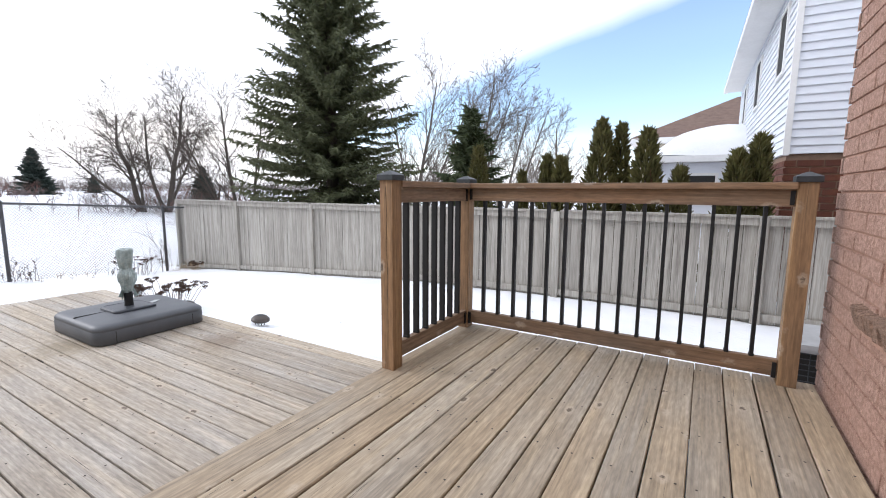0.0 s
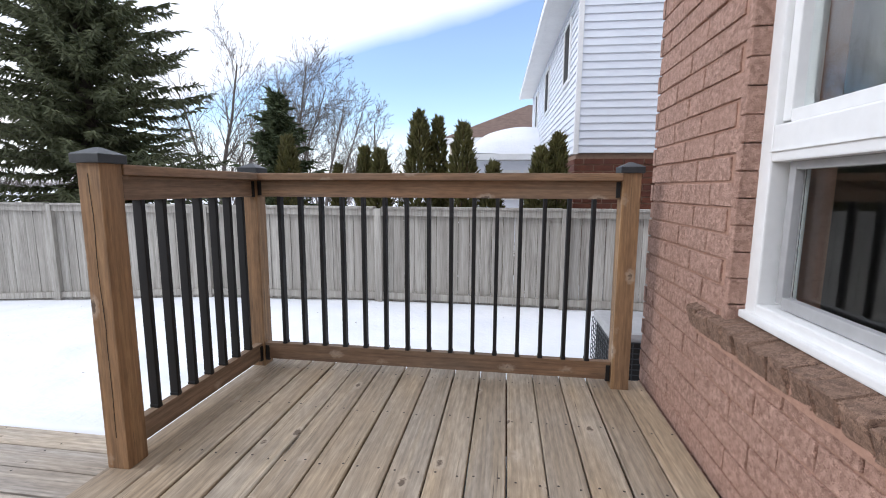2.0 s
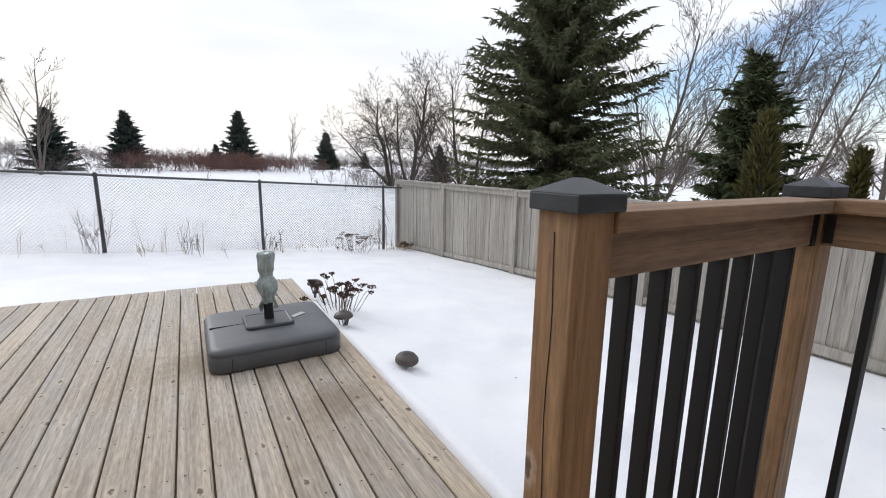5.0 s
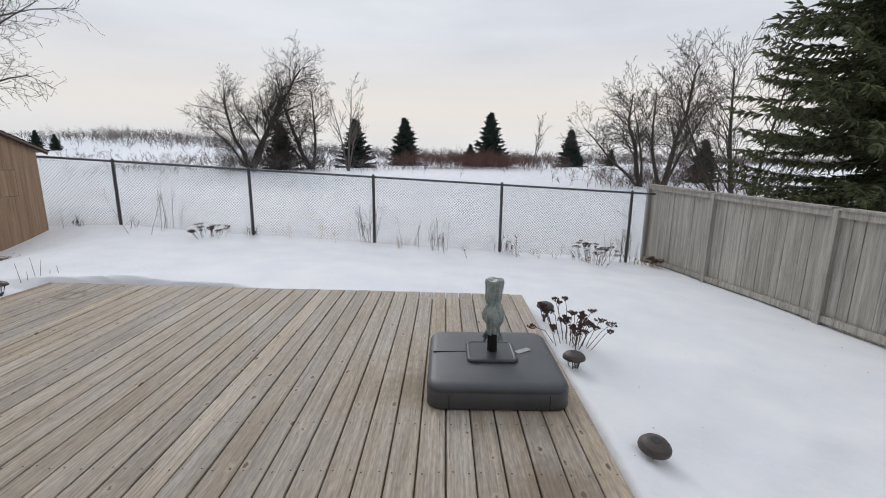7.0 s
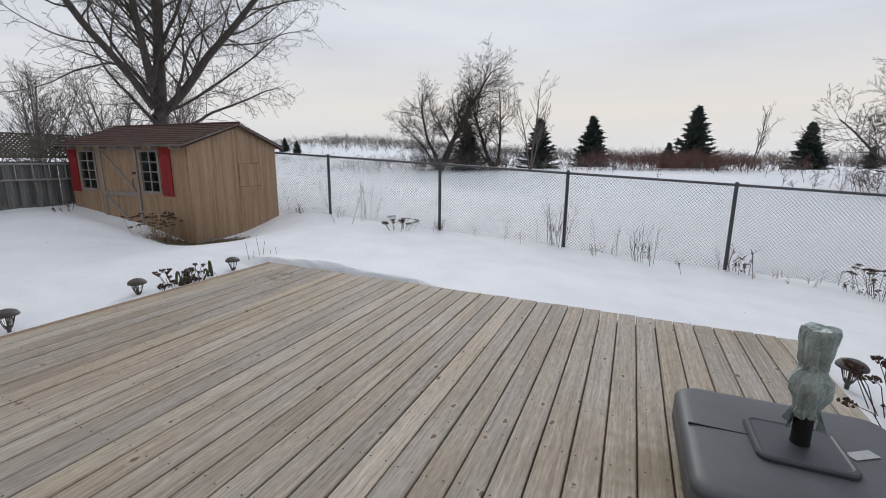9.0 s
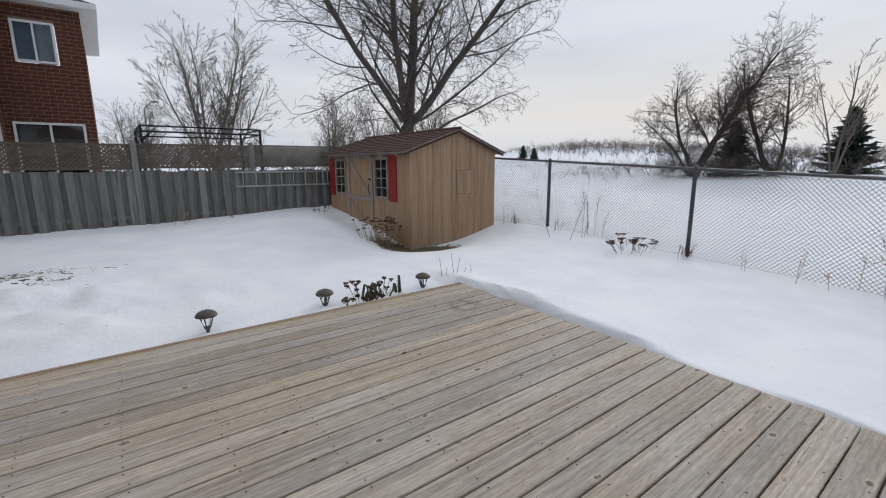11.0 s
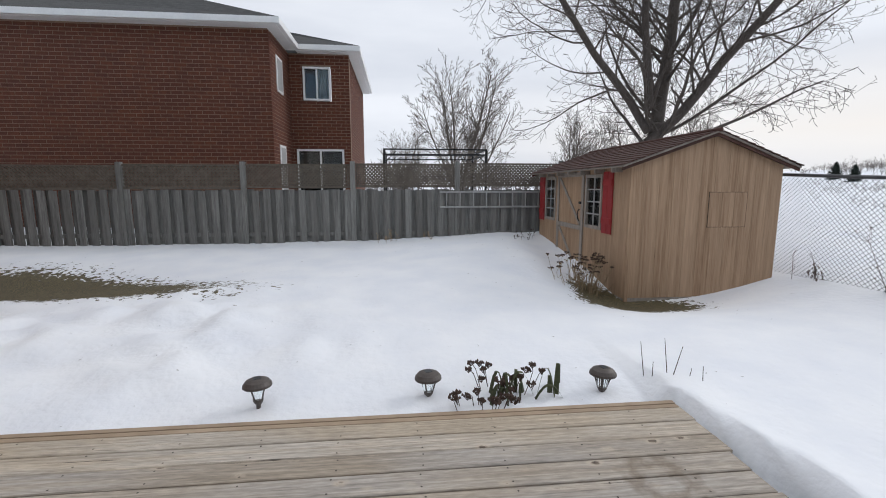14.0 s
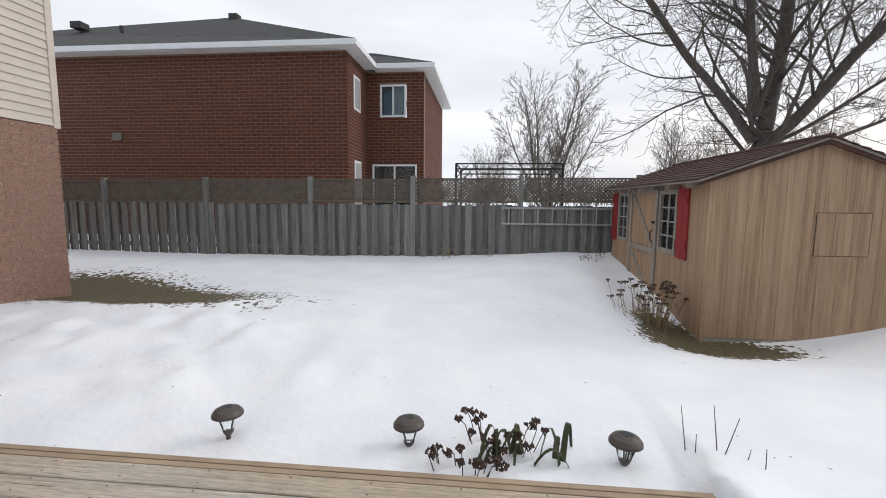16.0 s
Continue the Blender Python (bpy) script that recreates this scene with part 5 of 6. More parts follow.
def build_snowy_porch():
    p = thing("sunroom", "low grey sunroom with deep snow on its roof", "building")
    x0, x1, y0, y1 = -1.15, 2.2, 13.6, 17.6
    bpart("wall", M_SIDING_W, p, x0, x1, y0, y0 + 0.2, -0.5, 2.02)
    bpart("wall", M_SIDING_W, p, x0, x0 + 0.2, y0 + 0.21, y1, -0.5, 2.02)
    bpart("brick_pier", M_BRICK_R, p, x0 - 0.25, x0 - 0.01, y0 - 0.04, y0 + 0.3, -0.5, 2.0)
    bpart("fascia", M_WHITE, p, x0 - 0.35, x1, y0 - 0.35, y1, 2.03, 2.2, bevel=0.015)
    for k in range(2):
        w = bpart("window", M_WHITE, p, x0 + 0.55 + k * 1.05, x0 + 1.5 + k * 1.05, y0 - 0.03, y0 - 0.001, 0.9, 1.75, bevel=0.005)
        # pane coloured near-black for the shade inside the sunroom
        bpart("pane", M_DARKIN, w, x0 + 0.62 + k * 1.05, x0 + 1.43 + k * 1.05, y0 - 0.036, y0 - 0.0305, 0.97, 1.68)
    bm = bmesh.new()
    n = 24
    grid = []
    for i in range(n + 1):
        row = []
        for j in range(n + 1):
            u, w = i / n, j / n
            e = min(1, 4.5 * min(u, 1 - u)) ** 0.5 * min(1, 4.5 * min(w, 1 - w)) ** 0.5
            z = 2.2 + e * (0.20 + 0.95 * (math.sin(math.pi * u) ** 0.8) * (0.6 + 0.4 * w)) + 0.02 * math.sin(9 * u + 7 * w)
            row.append(bm.verts.new((x0 - 0.3 + (x1 - x0 + 0.2) * u, y0 - 0.3 + (y1 - y0 + 0.3) * w, z)))
        grid.append(row)
    for i in range(n):
        for j in range(n):
            bm.faces.new((grid[i][j], grid[i + 1][j], grid[i + 1][j + 1], grid[i][j + 1]))
    part("snow_cover", bm, M_SNOW, p, "thick rounded snow", smooth=True)


def build_brown_roof_house():
    h = thing("brown_roof_house", "far tan house with a brown hipped roof", "house")
    bpart("wall", M_TAN, h, -3.2, 8, 25.5, 33, -0.5, 3.7)
    bpart("eaves", M_WHITE, h, -3.55, 8.4, 25.0, 33.4, 3.7, 3.98)
    slab("roof", ((-3.55, 25.0, 3.98), (8.4, 25.0, 3.98), (6, 29, 6.35), (1.2, 29, 6.35)), 0.08, M_BROWNROOF, h)
    slab("roof", ((-3.55, 25.0, 3.98), (1.2, 29, 6.35), (-3.55, 33.4, 3.98)), 0.08, M_BROWNROOF, h)


def build_pergola():
    p = thing("gazebo_frame", "black metal gazebo frame without its canopy", "gazebo")
    x0, x1, y0, y1, z = -7.85, -4.35, -18.8, -16.0, 2.52
    for x in (x0, x1):
        for y in (y0, y1):
            bpart("post", M_BLACK, p, x - 0.035, x + 0.035, y - 0.035, y + 0.035, -0.3, z)
            s = 1 if x == x0 else -1
            bm = bmesh.new()
            rod(bm, (x, y, z - 0.45), (x + s * 0.4, y, z - 0.03), 0.018, sides=6)
            part("brace", bm, M_BLACK, p)
    for zz in (z, z - 0.17):
        for y in (y0, y1):
            bpart("beam", M_BLACK, p, x0 - 0.03, x1 + 0.03, y - 0.025, y + 0.025, zz, zz + 0.045)
        for x in (x0, x1):
            bpart("beam", M_BLACK, p, x - 0.025, x + 0.025, y0 + 0.03, y1 - 0.03, zz, zz + 0.045)


def build_street_lamp():
    p = thing("street_lamp", "slim grey street lamp far behind the houses", "lamp")
    bm = bmesh.new()
    rod(bm, (-7.5, -60, -1), (-7.5, -60, 7.6), 0.1, 0.06)
    rod(bm, (-7.5, -60, 7.6), (-8.3, -60, 8.4), 0.05, 0.05)
    part("pole", bm, M_GALV, p)
    bpart("head", M_GALV, p, -8.9, -8.25, -60.15, -59.85, 8.35, 8.5, bevel=0.04)


def build_ac():
    p = thing("air_conditioner", "dark grey caged air conditioner standing in the snow", "air conditioner")
    x0, x1, y0, y1, b, t = 0.74, 1.42, 3.85, 4.5, -0.42, 0.20
    bpart("body", M_DARKIN, p, x0 + 0.03, x1 - 0.03, y0 + 0.03, y1 - 0.03, b, t - 0.06)
    bm = bmesh.new()
    box(bm, x0, x1, y0, y1, t - 0.07, t, bevel=0.03)
    part("top_cover", bm, M_GREYF, p, "pale grey lid")
    bm = bmesh.new()
    for k in range(14):
        z = b + 0.03 + k * 0.04
        for d in ((x0, x1, y0, y0 + 0.006), (x0, x0 + 0.006, y0 + 0.007, y1)):
            box(bm, *d, z, z + 0.006)
    for k in range(10):
        x = x0 + 0.01 + k * 0.073
        box(bm, x, x + 0.006, y0 - 0.005, y0 - 0.0005, b, t - 0.07)
        y = y0 + 0.01 + k * 0.07
        box(bm, x0 - 0.005, x0 - 0.0005, y, y + 0.006, b, t - 0.07)
    part("grille", bm, M_CAP, p, "wire grille")


build_brick_house()
build_siding_house()
build_snowy_porch()
build_brown_roof_house()
build_pergola()
build_street_lamp()
build_ac()


# ---- trees ----
def tube(V, F, a, b, r0, r1):
    """One tapered stretch of a limb."""
    sides = 7 if r0 > 0.06 else 5 if r0 > 0.02 else 3
    d = b - a
    if d.length < 1e-5:
        return
    d.normalize()
    u = d.orthogonal().normalized()
    w = d.cross(u)
    k = len(V)
    for p, r in ((a, r0), (b, r1)):
        for i in range(sides):
            t = 2 * math.pi * i / sides
            q = p + (u * math.cos(t) + w * math.sin(t)) * r
            V.append((q.x, q.y, q.z))
    for i in range(sides):
        j = (i + 1) % sides
        F.append((k + i, k + j, k + sides + j, k + sides + i))


def limb(V, F, rng, p, d, length, r, depth, cfg):
    """A limb that wanders, tapers and sends out smaller ones."""
    n = max(3, int(length / (cfg["seg"] if depth == cfg["depth"] else cfg["seg"] * 0.62))) if depth > 0 else 3
    T, G = cfg["trunk"] if depth == cfg["depth"] else (V, F)
    step = length / n
    d = d.normalized()
    for i in range(n):
        t = i / n
        wob = Vector((rng.gauss(0, 1), rng.gauss(0, 1), rng.gauss(0, 1))) * cfg["wobble"] * (0.5 if depth == cfg["depth"] else 1.0)
        d = (d + wob + Vector((0, 0, cfg["lift"] * (0.5 if depth else 1)))).normalized()
        q = p + d * step
        r1 = max(r * (1 - (i + 1) / n * 0.75), cfg["tip"])
        r0 = max(r * (1 - t * 0.75), cfg["tip"])
        tube(T, G, p, q, r0, r1)
        p = q
        if depth > 0 and t >= cfg["bare"] * (1 if depth == cfg["depth"] else 0.3):
            kids = 2 if rng.random() < cfg["kids"] - 1 else 1
            for _ in range(kids):
                side = d.orthogonal().normalized()
                side.rotate(Matrix.Rotation(rng.uniform(0, 2 * math.pi), 3, d))
                a = radians(rng.uniform(*cfg["angle"]))
                nd = d * math.cos(a) + side * math.sin(a)
                limb(V, F, rng, p, nd, length * rng.uniform(*cfg["ratio"]) * (1 - 0.45 * t), max(r1 * cfg["thin"], cfg["tip"]), depth - 1, cfg)
    return p


def bare_tree(name, label, seed, x, y, stems, material=None, group="", **cfg):
    """A leafless tree. stems: (lean x, lean y, length, radius) of each main stem, and the height at which it forks off."""
    base = dict(thin=0.5, seg=0.5, wobble=0.10, lift=0.03, tip=0.006, bare=0.25, kids=1, depth=3, angle=(25, 60), ratio=(0.35, 0.6))
    base.update(cfg)
    rng = random.Random(seed)
    V, F = [], []
    base["trunk"] = ([], [])
    for lx, ly, length, r, *fork in stems:
        limb(V, F, rng, Vector((0, 0, fork[0] if fork else -0.3)), Vector((lx, ly, 1)), length, r, base["depth"], base)
    g = float(ground_z(x, y))
    t = thing(name, label, "tree", group)
    arrays("trunk", *base["trunk"], material or M_BARK, t, smooth=True)
    arrays("crown", V, F, material or M_BARK, t)
    t.matrix_world = pose(x, y, g)
    return t


def spindle(V, F, p, d, length, r):
    u = d.orthogonal().normalized()
    w = d.cross(u)
    k = len(V)
    m = p + d * (length * 0.4)
    V.append(tuple(p))
    for i in range(3):
        t = 2.0944 * i
        V.append(tuple(m + (u * math.cos(t) + w * math.sin(t)) * r))
    V.append(tuple(p + d * length))
    for i in range(3):
        j = 1 + (i + 1) % 3
        F.append((k, k + j, k + 1 + i))
        F.append((k + 4, k + 1 + i, k + j))


def conifer(name, label, seed, x, y, height, width, whorls, per, twigs, material, droop=0.25, bare=0.06, twig_len=0.28, twig_r=0.022, group="", power=0.95):
    """A spruce: whorls of drooping boughs set with needle-clad twigs on both sides."""
    rng = random.Random(seed)
    V, F, TV, TF = [], [], [], []
    tube(TV, TF, Vector((0, 0, -0.4)), Vector((0, 0, height * 0.5)), width * 0.035, width * 0.022)
    tube(TV, TF, Vector((0, 0, height * 0.5)), Vector((0, 0, height)), width * 0.022, 0.01)
    for k in range(whorls):
        t = bare + (1 - bare) * (k / whorls) ** 0.92
        z = height * t
        reach = width / 2 * (1 - t) ** power + 0.05
        for j in range(per):
            a = 2 * math.pi * (j + rng.random() * 0.9) / per + k * 1.1
            L = reach * rng.uniform(0.45, 1.15)
            p = Vector((0, 0, z + rng.uniform(-0.04, 0.04) * height))
            d = Vector((math.cos(a), math.sin(a), 0.25 * t - droop * (1 - t) + rng.uniform(-0.22, 0.2)))
            d.normalize()
            n = max(3, int(twigs * L / (width / 2)) + 2)
            q = p.copy()
            for i in range(n):
                s = (i + 1) / n
                nd = (d + Vector((0, 0, 0.45 * s * s))).normalized()
                nq = q + nd * (L / n)
                tube(TV, TF, q, nq, 0.012 * width / 5 * (1 - 0.7 * s), 0.012 * width / 5 * (1 - 0.8 * s))
                q = nq
                if s < 0.12:
                    continue
                side = nd.cross(Vector((0, 0, 1))).normalized()
                for sg in (-1, 1):
                    for _ in range(6):
                        dd = (nd * rng.uniform(0.2, 1.0) + side * sg * rng.uniform(0.15, 1.0) + Vector((0, 0, rng.uniform(-1.1, 0.25)))).normalized()
                        spindle(V, F, q - nd * rng.uniform(0, L / n), dd, twig_len * rng.uniform(0.6, 1.3) * (1 - 0.35 * s), twig_r * rng.uniform(0.7, 1.3))
            spindle(V, F, q, d, twig_len, twig_r)
    for k in range(8):
        a = rng.random() * 6.28
        spindle(V, F, Vector((0, 0, height * (0.93 + 0.01 * k))), Vector((math.cos(a) * 0.5, math.sin(a) * 0.5, 1)).normalized(), twig_len, twig_r)
    th = thing(name, label, "tree", group)
    arrays("trunk", TV, TF, M_BARK_D, th, smooth=True)
    arrays("crown", V, F, material, th)
    th.matrix_world = pose(x, y, float(ground_z(x, y)))
    return th


def column_cedar(name, label, seed, x, y, top, width, material, sprays=2600, hang=False, group=""):
    """A dense columnar evergreen of many small upright (or hanging) sprays."""
    rng = random.Random(seed)
    g = float(ground_z(x, y))
    h = top - g
    V, F, TV, TF = [], [], [], []
    tube(TV, TF, Vector((0, 0, -0.3)), Vector((0, 0, h * 0.9)), width * 0.06, 0.01)
    lobes = [(rng.uniform(0, 6.28), rng.uniform(0.8, 1.12), rng.uniform(0.1, 0.9)) for _ in range(14)]
    for _ in range(sprays):
        t = rng.random() ** 1.25 if not hang else rng.random() ** 1.5
        prof = (1 - t) ** (1.05 if hang else 0.66) * min(1, 0.55 + 3 * t)
        a = rng.uniform(0, 6.28)
        lob = 1.0
        for la, ls, lt in lobes:
            if abs(t - lt) < 0.13 and math.cos(a - la) > 0.6:
                lob *= ls
        r = width / 2 * prof * lob * (1 + (0.22 * math.sin(a * 5 + t * 9) if hang else 0.1 * math.sin(a * 4 + t * 14))) * (1 - 0.45 * rng.random() ** 2.2)
        p = Vector((math.cos(a) * r, math.sin(a) * r, h * t * 0.97))
        up = rng.uniform(-1.2, -0.5) if hang else rng.uniform(0.5, 1.5)
        d = Vector((math.cos(a) * 0.6 + rng.gauss(0, 0.3), math.sin(a) * 0.6 + rng.gauss(0, 0.3), up)).normalized()
        s = (0.15 if not hang else 0.19) * rng.uniform(0.6, 1.3) * (0.6 + 0.4 * width)
        u = d.orthogonal().normalized()
        u.rotate(Matrix.Rotation(rng.uniform(0, 3.14), 3, d))
        w = s * rng.uniform(0.10, 0.17)
        k = len(V)
        for q in (p - u * w * 0.4, p + d * s * 0.45 - u * w, p + d * s, p + d * s * 0.5 + u * w, p + d * s * 0.45 + d.cross(u) * w * 0.6):
            V.append(tuple(q))
        F += [(k, k + 1, k + 4), (k + 1, k + 2, k + 4), (k + 2, k + 3, k + 4), (k + 3, k, k + 4), (k, k + 3, k + 2, k + 1)]
    th = thing(name, label, "tree", group)
    arrays("trunk", TV, TF, M_BARK_D, th)
    arrays("crown", V, F, material, th)
    th.matrix_world = pose(x, y, g)
    return th


# the large spruce and the evergreens beyond the board fence
conifer("spruce_tree", "tall dark green spruce with drooping boughs behind the fence", 21, -9.9, 10.1, 11.4, 6.9, 58, 13, 18, M_SPRUCE, droop=0.32, twig_len=0.27, twig_r=0.025, power=0.92)
conifer("weeping_cypress", "dark weeping cypress with hanging sprays behind the fence", 31, -4.5, 9.0, 3.4, 2.7, 26, 9, 12, M_CYPRESS, droop=0.75, twig_len=0.19, twig_r=0.026, power=0.8)
for i, (cx, cy, top, w) in enumerate(((-2.64, 7.35, 1.60, 0.30), (-2.18, 7.3, 1.84, 0.46), (-1.92, 7.2, 1.80, 0.55), (-1.33, 7.3, 2.34, 0.72), (-1.07, 7.45, 2.30, 0.42), (-0.67, 7.25, 2.18, 0.62), (-0.22, 7.2, 1.58, 0.50), (0.46, 7.2, 1.80, 0.62), (0.70, 7.3, 2.02, 0.50), (-3.95, 8.3, 2.15, 0.7))):
    column_cedar("cedar", "columnar olive-green cedar with brownish tips", 40 + i, cx, cy, top, w * 1.15, M_CEDAR, 3400, group="cedars along the fence")

# the maple behind the shed
bare_tree("maple_tree", "large leafless maple with many stems behind the shed", 5, -12.0, -13.1,
          ((0.0, 0.0, 12.5, 0.24), (0.14, 0.08, 10.0, 0.12, 2.9), (-1.05, 0.12, 11.0, 0.15, 1.9), (0.85, 0.05, 10.0, 0.12, 2.2), (-0.34, 0.1, 9.0, 0.07, 2.8), (-2.0, 0.1, 6.5, 0.055, 1.9)), M_BARK_M,
          seg=0.34, wobble=0.085, lift=0.028, depth=3, kids=1.35, ratio=(0.25, 0.43), angle=(30, 72), tip=0.0055, bare=0.08, thin=0.30)

# leafless trees beyond the board fence
AIRY = dict(seg=0.36, wobble=0.07, lift=0.05, depth=3, kids=1.7, ratio=(0.30, 0.46), angle=(20, 50), tip=0.0062, bare=0.16, thin=0.38)
bare_tree("bare_tree", "slender leafless tree with fine upright twigs", 61, -11.2, 16.6, ((0.1, 0.05, 7.2, 0.11), (-0.18, 0, 6.5, 0.08), (0.28, 0.1, 6.6, 0.09)), M_BARK, "bare trees behind the fence", **AIRY)
bare_tree("bare_tree", "slender leafless tree with fine upright twigs", 62, -11.0, 21.2, ((0.1, 0.0, 8.1, 0.11), (0.32, 0, 7.5, 0.09), (-0.2, 0.1, 6.9, 0.08)), M_BARK, "bare trees behind the fence", **AIRY)
bare_tree("bare_tree", "spreading leafless tree with fine twigs", 63, -8.4, 20.3, ((0.05, 0.0, 6.2, 0.09), (0.45, 0, 5.9, 0.08), (-0.35, 0.1, 5.5, 0.07)), M_BARK, "bare trees behind the fence", **AIRY)
bare_tree("bare_tree", "round-crowned leafless tree with fine twigs", 64, -6.6, 23.0, ((0.02, 0.0, 5.4, 0.11), (0.5, 0, 5.1, 0.07), (-0.5, 0.1, 5.1, 0.07), (0.9, 0.1, 4.2, 0.05), (-0.9, -0.1, 4.2, 0.05)), M_BARK, "bare trees behind the fence", **AIRY)
bare_tree("bare_tree", "leafless many-stemmed tree beside the spruce", 65, -18.0, 12.6, ((0.05, -0.2, 6.1, 0.11), (-0.4, -0.3, 5.7, 0.09), (0.35, 0.1, 5.9, 0.08), (-0.7, -0.4, 5.1, 0.07), (0.7, 0.3, 4.8, 0.06)), M_BARK_D, "bare trees behind the fence", **AIRY)
GNARLED = dict(seg=0.42, wobble=0.13, lift=0.02, depth=3, kids=1.75, ratio=(0.30, 0.50), angle=(25, 62), tip=0.010, bare=0.22, thin=0.36)
bare_tree("field_tree", "gnarled leafless tree in the field past the fence", 71, -36.0, 16.9, ((-0.35, -0.45, 8.4, 0.22), (-0.6, -0.85, 7.1, 0.14), (0.0, -0.2, 6.7, 0.12)), M_BARK_D, "trees in the field", **GNARLED)
bare_tree("field_tree", "forked leafless tree in the field past the fence", 72, -35.2, 18.0, ((0.15, 0.22, 9.1, 0.23), (-0.1, -0.42, 7.4, 0.16), (0.3, 0.5, 7.2, 0.12)), M_BARK_D, "trees in the field", **GNARLED)
bare_tree("field_tree", "broad gnarled leafless tree in the field", 73, -44.4, -17.2, ((0.0, 0.25, 11.0, 0.29), (-0.2, -0.4, 8.8, 0.20), (0.2, 0.7, 8.0, 0.18), (0, -0.75, 6.7, 0.13)), M_BARK_D, "trees in the field", **GNARLED)
bare_tree("field_tree", "leaning leafless tree in the field", 74, -47.5, -12.2, ((0.0, -0.5, 9.1, 0.25), (0.1, 0.25, 8.2, 0.18), (0, -0.9, 7.7, 0.14)), M_BARK_D, "trees in the field", **GNARLED)
TALL = dict(seg=0.5, wobble=0.06, lift=0.06, depth=3, kids=1.3, ratio=(0.25, 0.42), angle=(18, 40), tip=0.013, bare=0.2)
bare_tree("field_tree", "thin upright leafless tree in the field", 75, -45.2, -8.0, ((0, 0.05, 8.0, 0.12), (0, 0.22, 6.4, 0.09), (0, -0.22, 6.8, 0.09)), M_BARK, "trees in the field", **TALL)
bare_tree("field_tree", "small thin leafless tree in the field", 76, -68.0, 14.6, ((0, 0.05, 7.0, 0.10), (0, 0.22, 5.5, 0.07)), M_BARK, "trees in the field", **TALL)
# the trees past the lattice fence
CROWN = dict(seg=0.5, wobble=0.07, lift=0.05, depth=3, kids=1.5, ratio=(0.30, 0.46), angle=(20, 50), tip=0.011, bare=0.12, thin=0.45)
back = bare_tree("back_tree", "round leafless tree past the lattice fence", 81, -9.8, -34.8, ((0, 0, 9.5, 0.16), (0.4, 0, 9.0, 0.13), (-0.4, 0, 9.2, 0.13), (0.8, 0, 7.6, 0.1), (-0.75, 0, 7.8, 0.1), (0.2, 0.4, 9, 0.12)), M_BARK, "trees past the lattice fence", **CROWN)
for bx, by, s, rz in ((-17.0, -31.0, 0.62, 70), (-22.5, -33.0, 0.72, 140), (-26.0, -30.0, 0.7, 220), (-5.2, -38.5, 0.6, 30)):
    copy_thing(back, pose(bx, by, float(ground_z(bx, by)) - 0.3, 0, 0, rz) @ Matrix.Scale(s, 4))

# dark conifers across the field
fir = conifer("field_conifer", "dark far conifer standing in the snowy field", 91, -66.8, 8.0, 7.4, 6.0, 24, 10, 9, M_FARFIR, twig_len=0.55, twig_r=0.085, bare=0.03, group="conifers in the field")
for bx, by, s, rz in ((-64.6, 19.1, 0.82, 40), (-62.0, -3.9, 0.98, 120), (-53.2, -8.8, 0.86, 200), (-46.5, -15.0, 0.72, 30), (-38.6, 23.0, 0.55, 80), (-92.3, -81.6, 0.55, 50), (-88.0, -74.0, 0.5, 10), (-64.0, 5.0, 0.5, 99), (-80, 24.5, 0.55, 20), (-84, 32, 0.5, 60)):
    copy_thing(fir, pose(bx, by, float(ground_z(bx, by)) - 0.15, 0, 0, rz) @ Matrix.Diagonal((s * 0.95, s * 0.92, s * 0.85, 1)))


# ---- brush and far woods ----
def brush(name, label, seed, spots, material, tip=0.02):
    """Many thin twiggy stems; spots: (x, y, count, spread x, spread y, height)."""
    rng = random.Random(seed)
    V, F = [], []
    for cx, cy, n, sx, sy, h in spots:
        for _ in range(n):
            x, y = cx + rng.gauss(0, sx), cy + rng.gauss(0, sy)
            p = Vector((x, y, float(ground_z(x, y)) - 0.05))
            d = Vector((rng.gauss(0, 0.4), rng.gauss(0, 0.4), 1)).normalized()
            L = h * rng.uniform(0.4, 1.1)
            q = p + d * L * 0.5
            tube(V, F, p, q, tip, tip * 0.8)
            for _ in range(5):
                e = (d + Vector((rng.gauss(0, 0.55), rng.gauss(0, 0.55), rng.gauss(0.1, 0.3)))).normalized()
                b = p + d * L * rng.uniform(0.2, 0.5)
                m = b + e * L * rng.uniform(0.25, 0.6)
                tube(V, F, b, m, tip * 0.7, tip * 0.4)
                for _ in range(2):
                    e2 = (e + Vector((rng.gauss(0, 0.6), rng.gauss(0, 0.6), rng.gauss(0, 0.4)))).normalized()
                    tube(V, F, b.lerp(m, 0.6), b.lerp(m, 0.6) + e2 * L * 0.25, tip * 0.5, tip * 0.3)
    return tagged(arrays(name, V, F, material), label, "brush", kind="stuff")


brush("red_brush", "reddish winter brush thicket in the field", 101, ((-51, 3, 330, 1.5, 3.5, 2.5), (-50, 8, 200, 1.5, 2.5, 2.0), (-40, 21.5, 110, 1.5, 4.0, 2.2), (-33, 22.5, 80, 2, 3.5, 1.8)), M_REDBUSH, 0.015)
brush("field_brush", "low grey winter brush in the field", 102, ((-45, -16, 150, 2, 4.5, 2.2), (-48, -4, 80, 2, 4, 1.5), (-44, -24, 130, 3, 4, 1.6), (-50, 12, 70, 2, 3, 1.2), (-37, 16.5, 70, 1.5, 2.5, 1.9), (-12.5, 11, 60, 2.5, 1.5, 1.8), (-17, 14, 70, 3, 2, 2.4)), M_FARWOOD, 0.011)
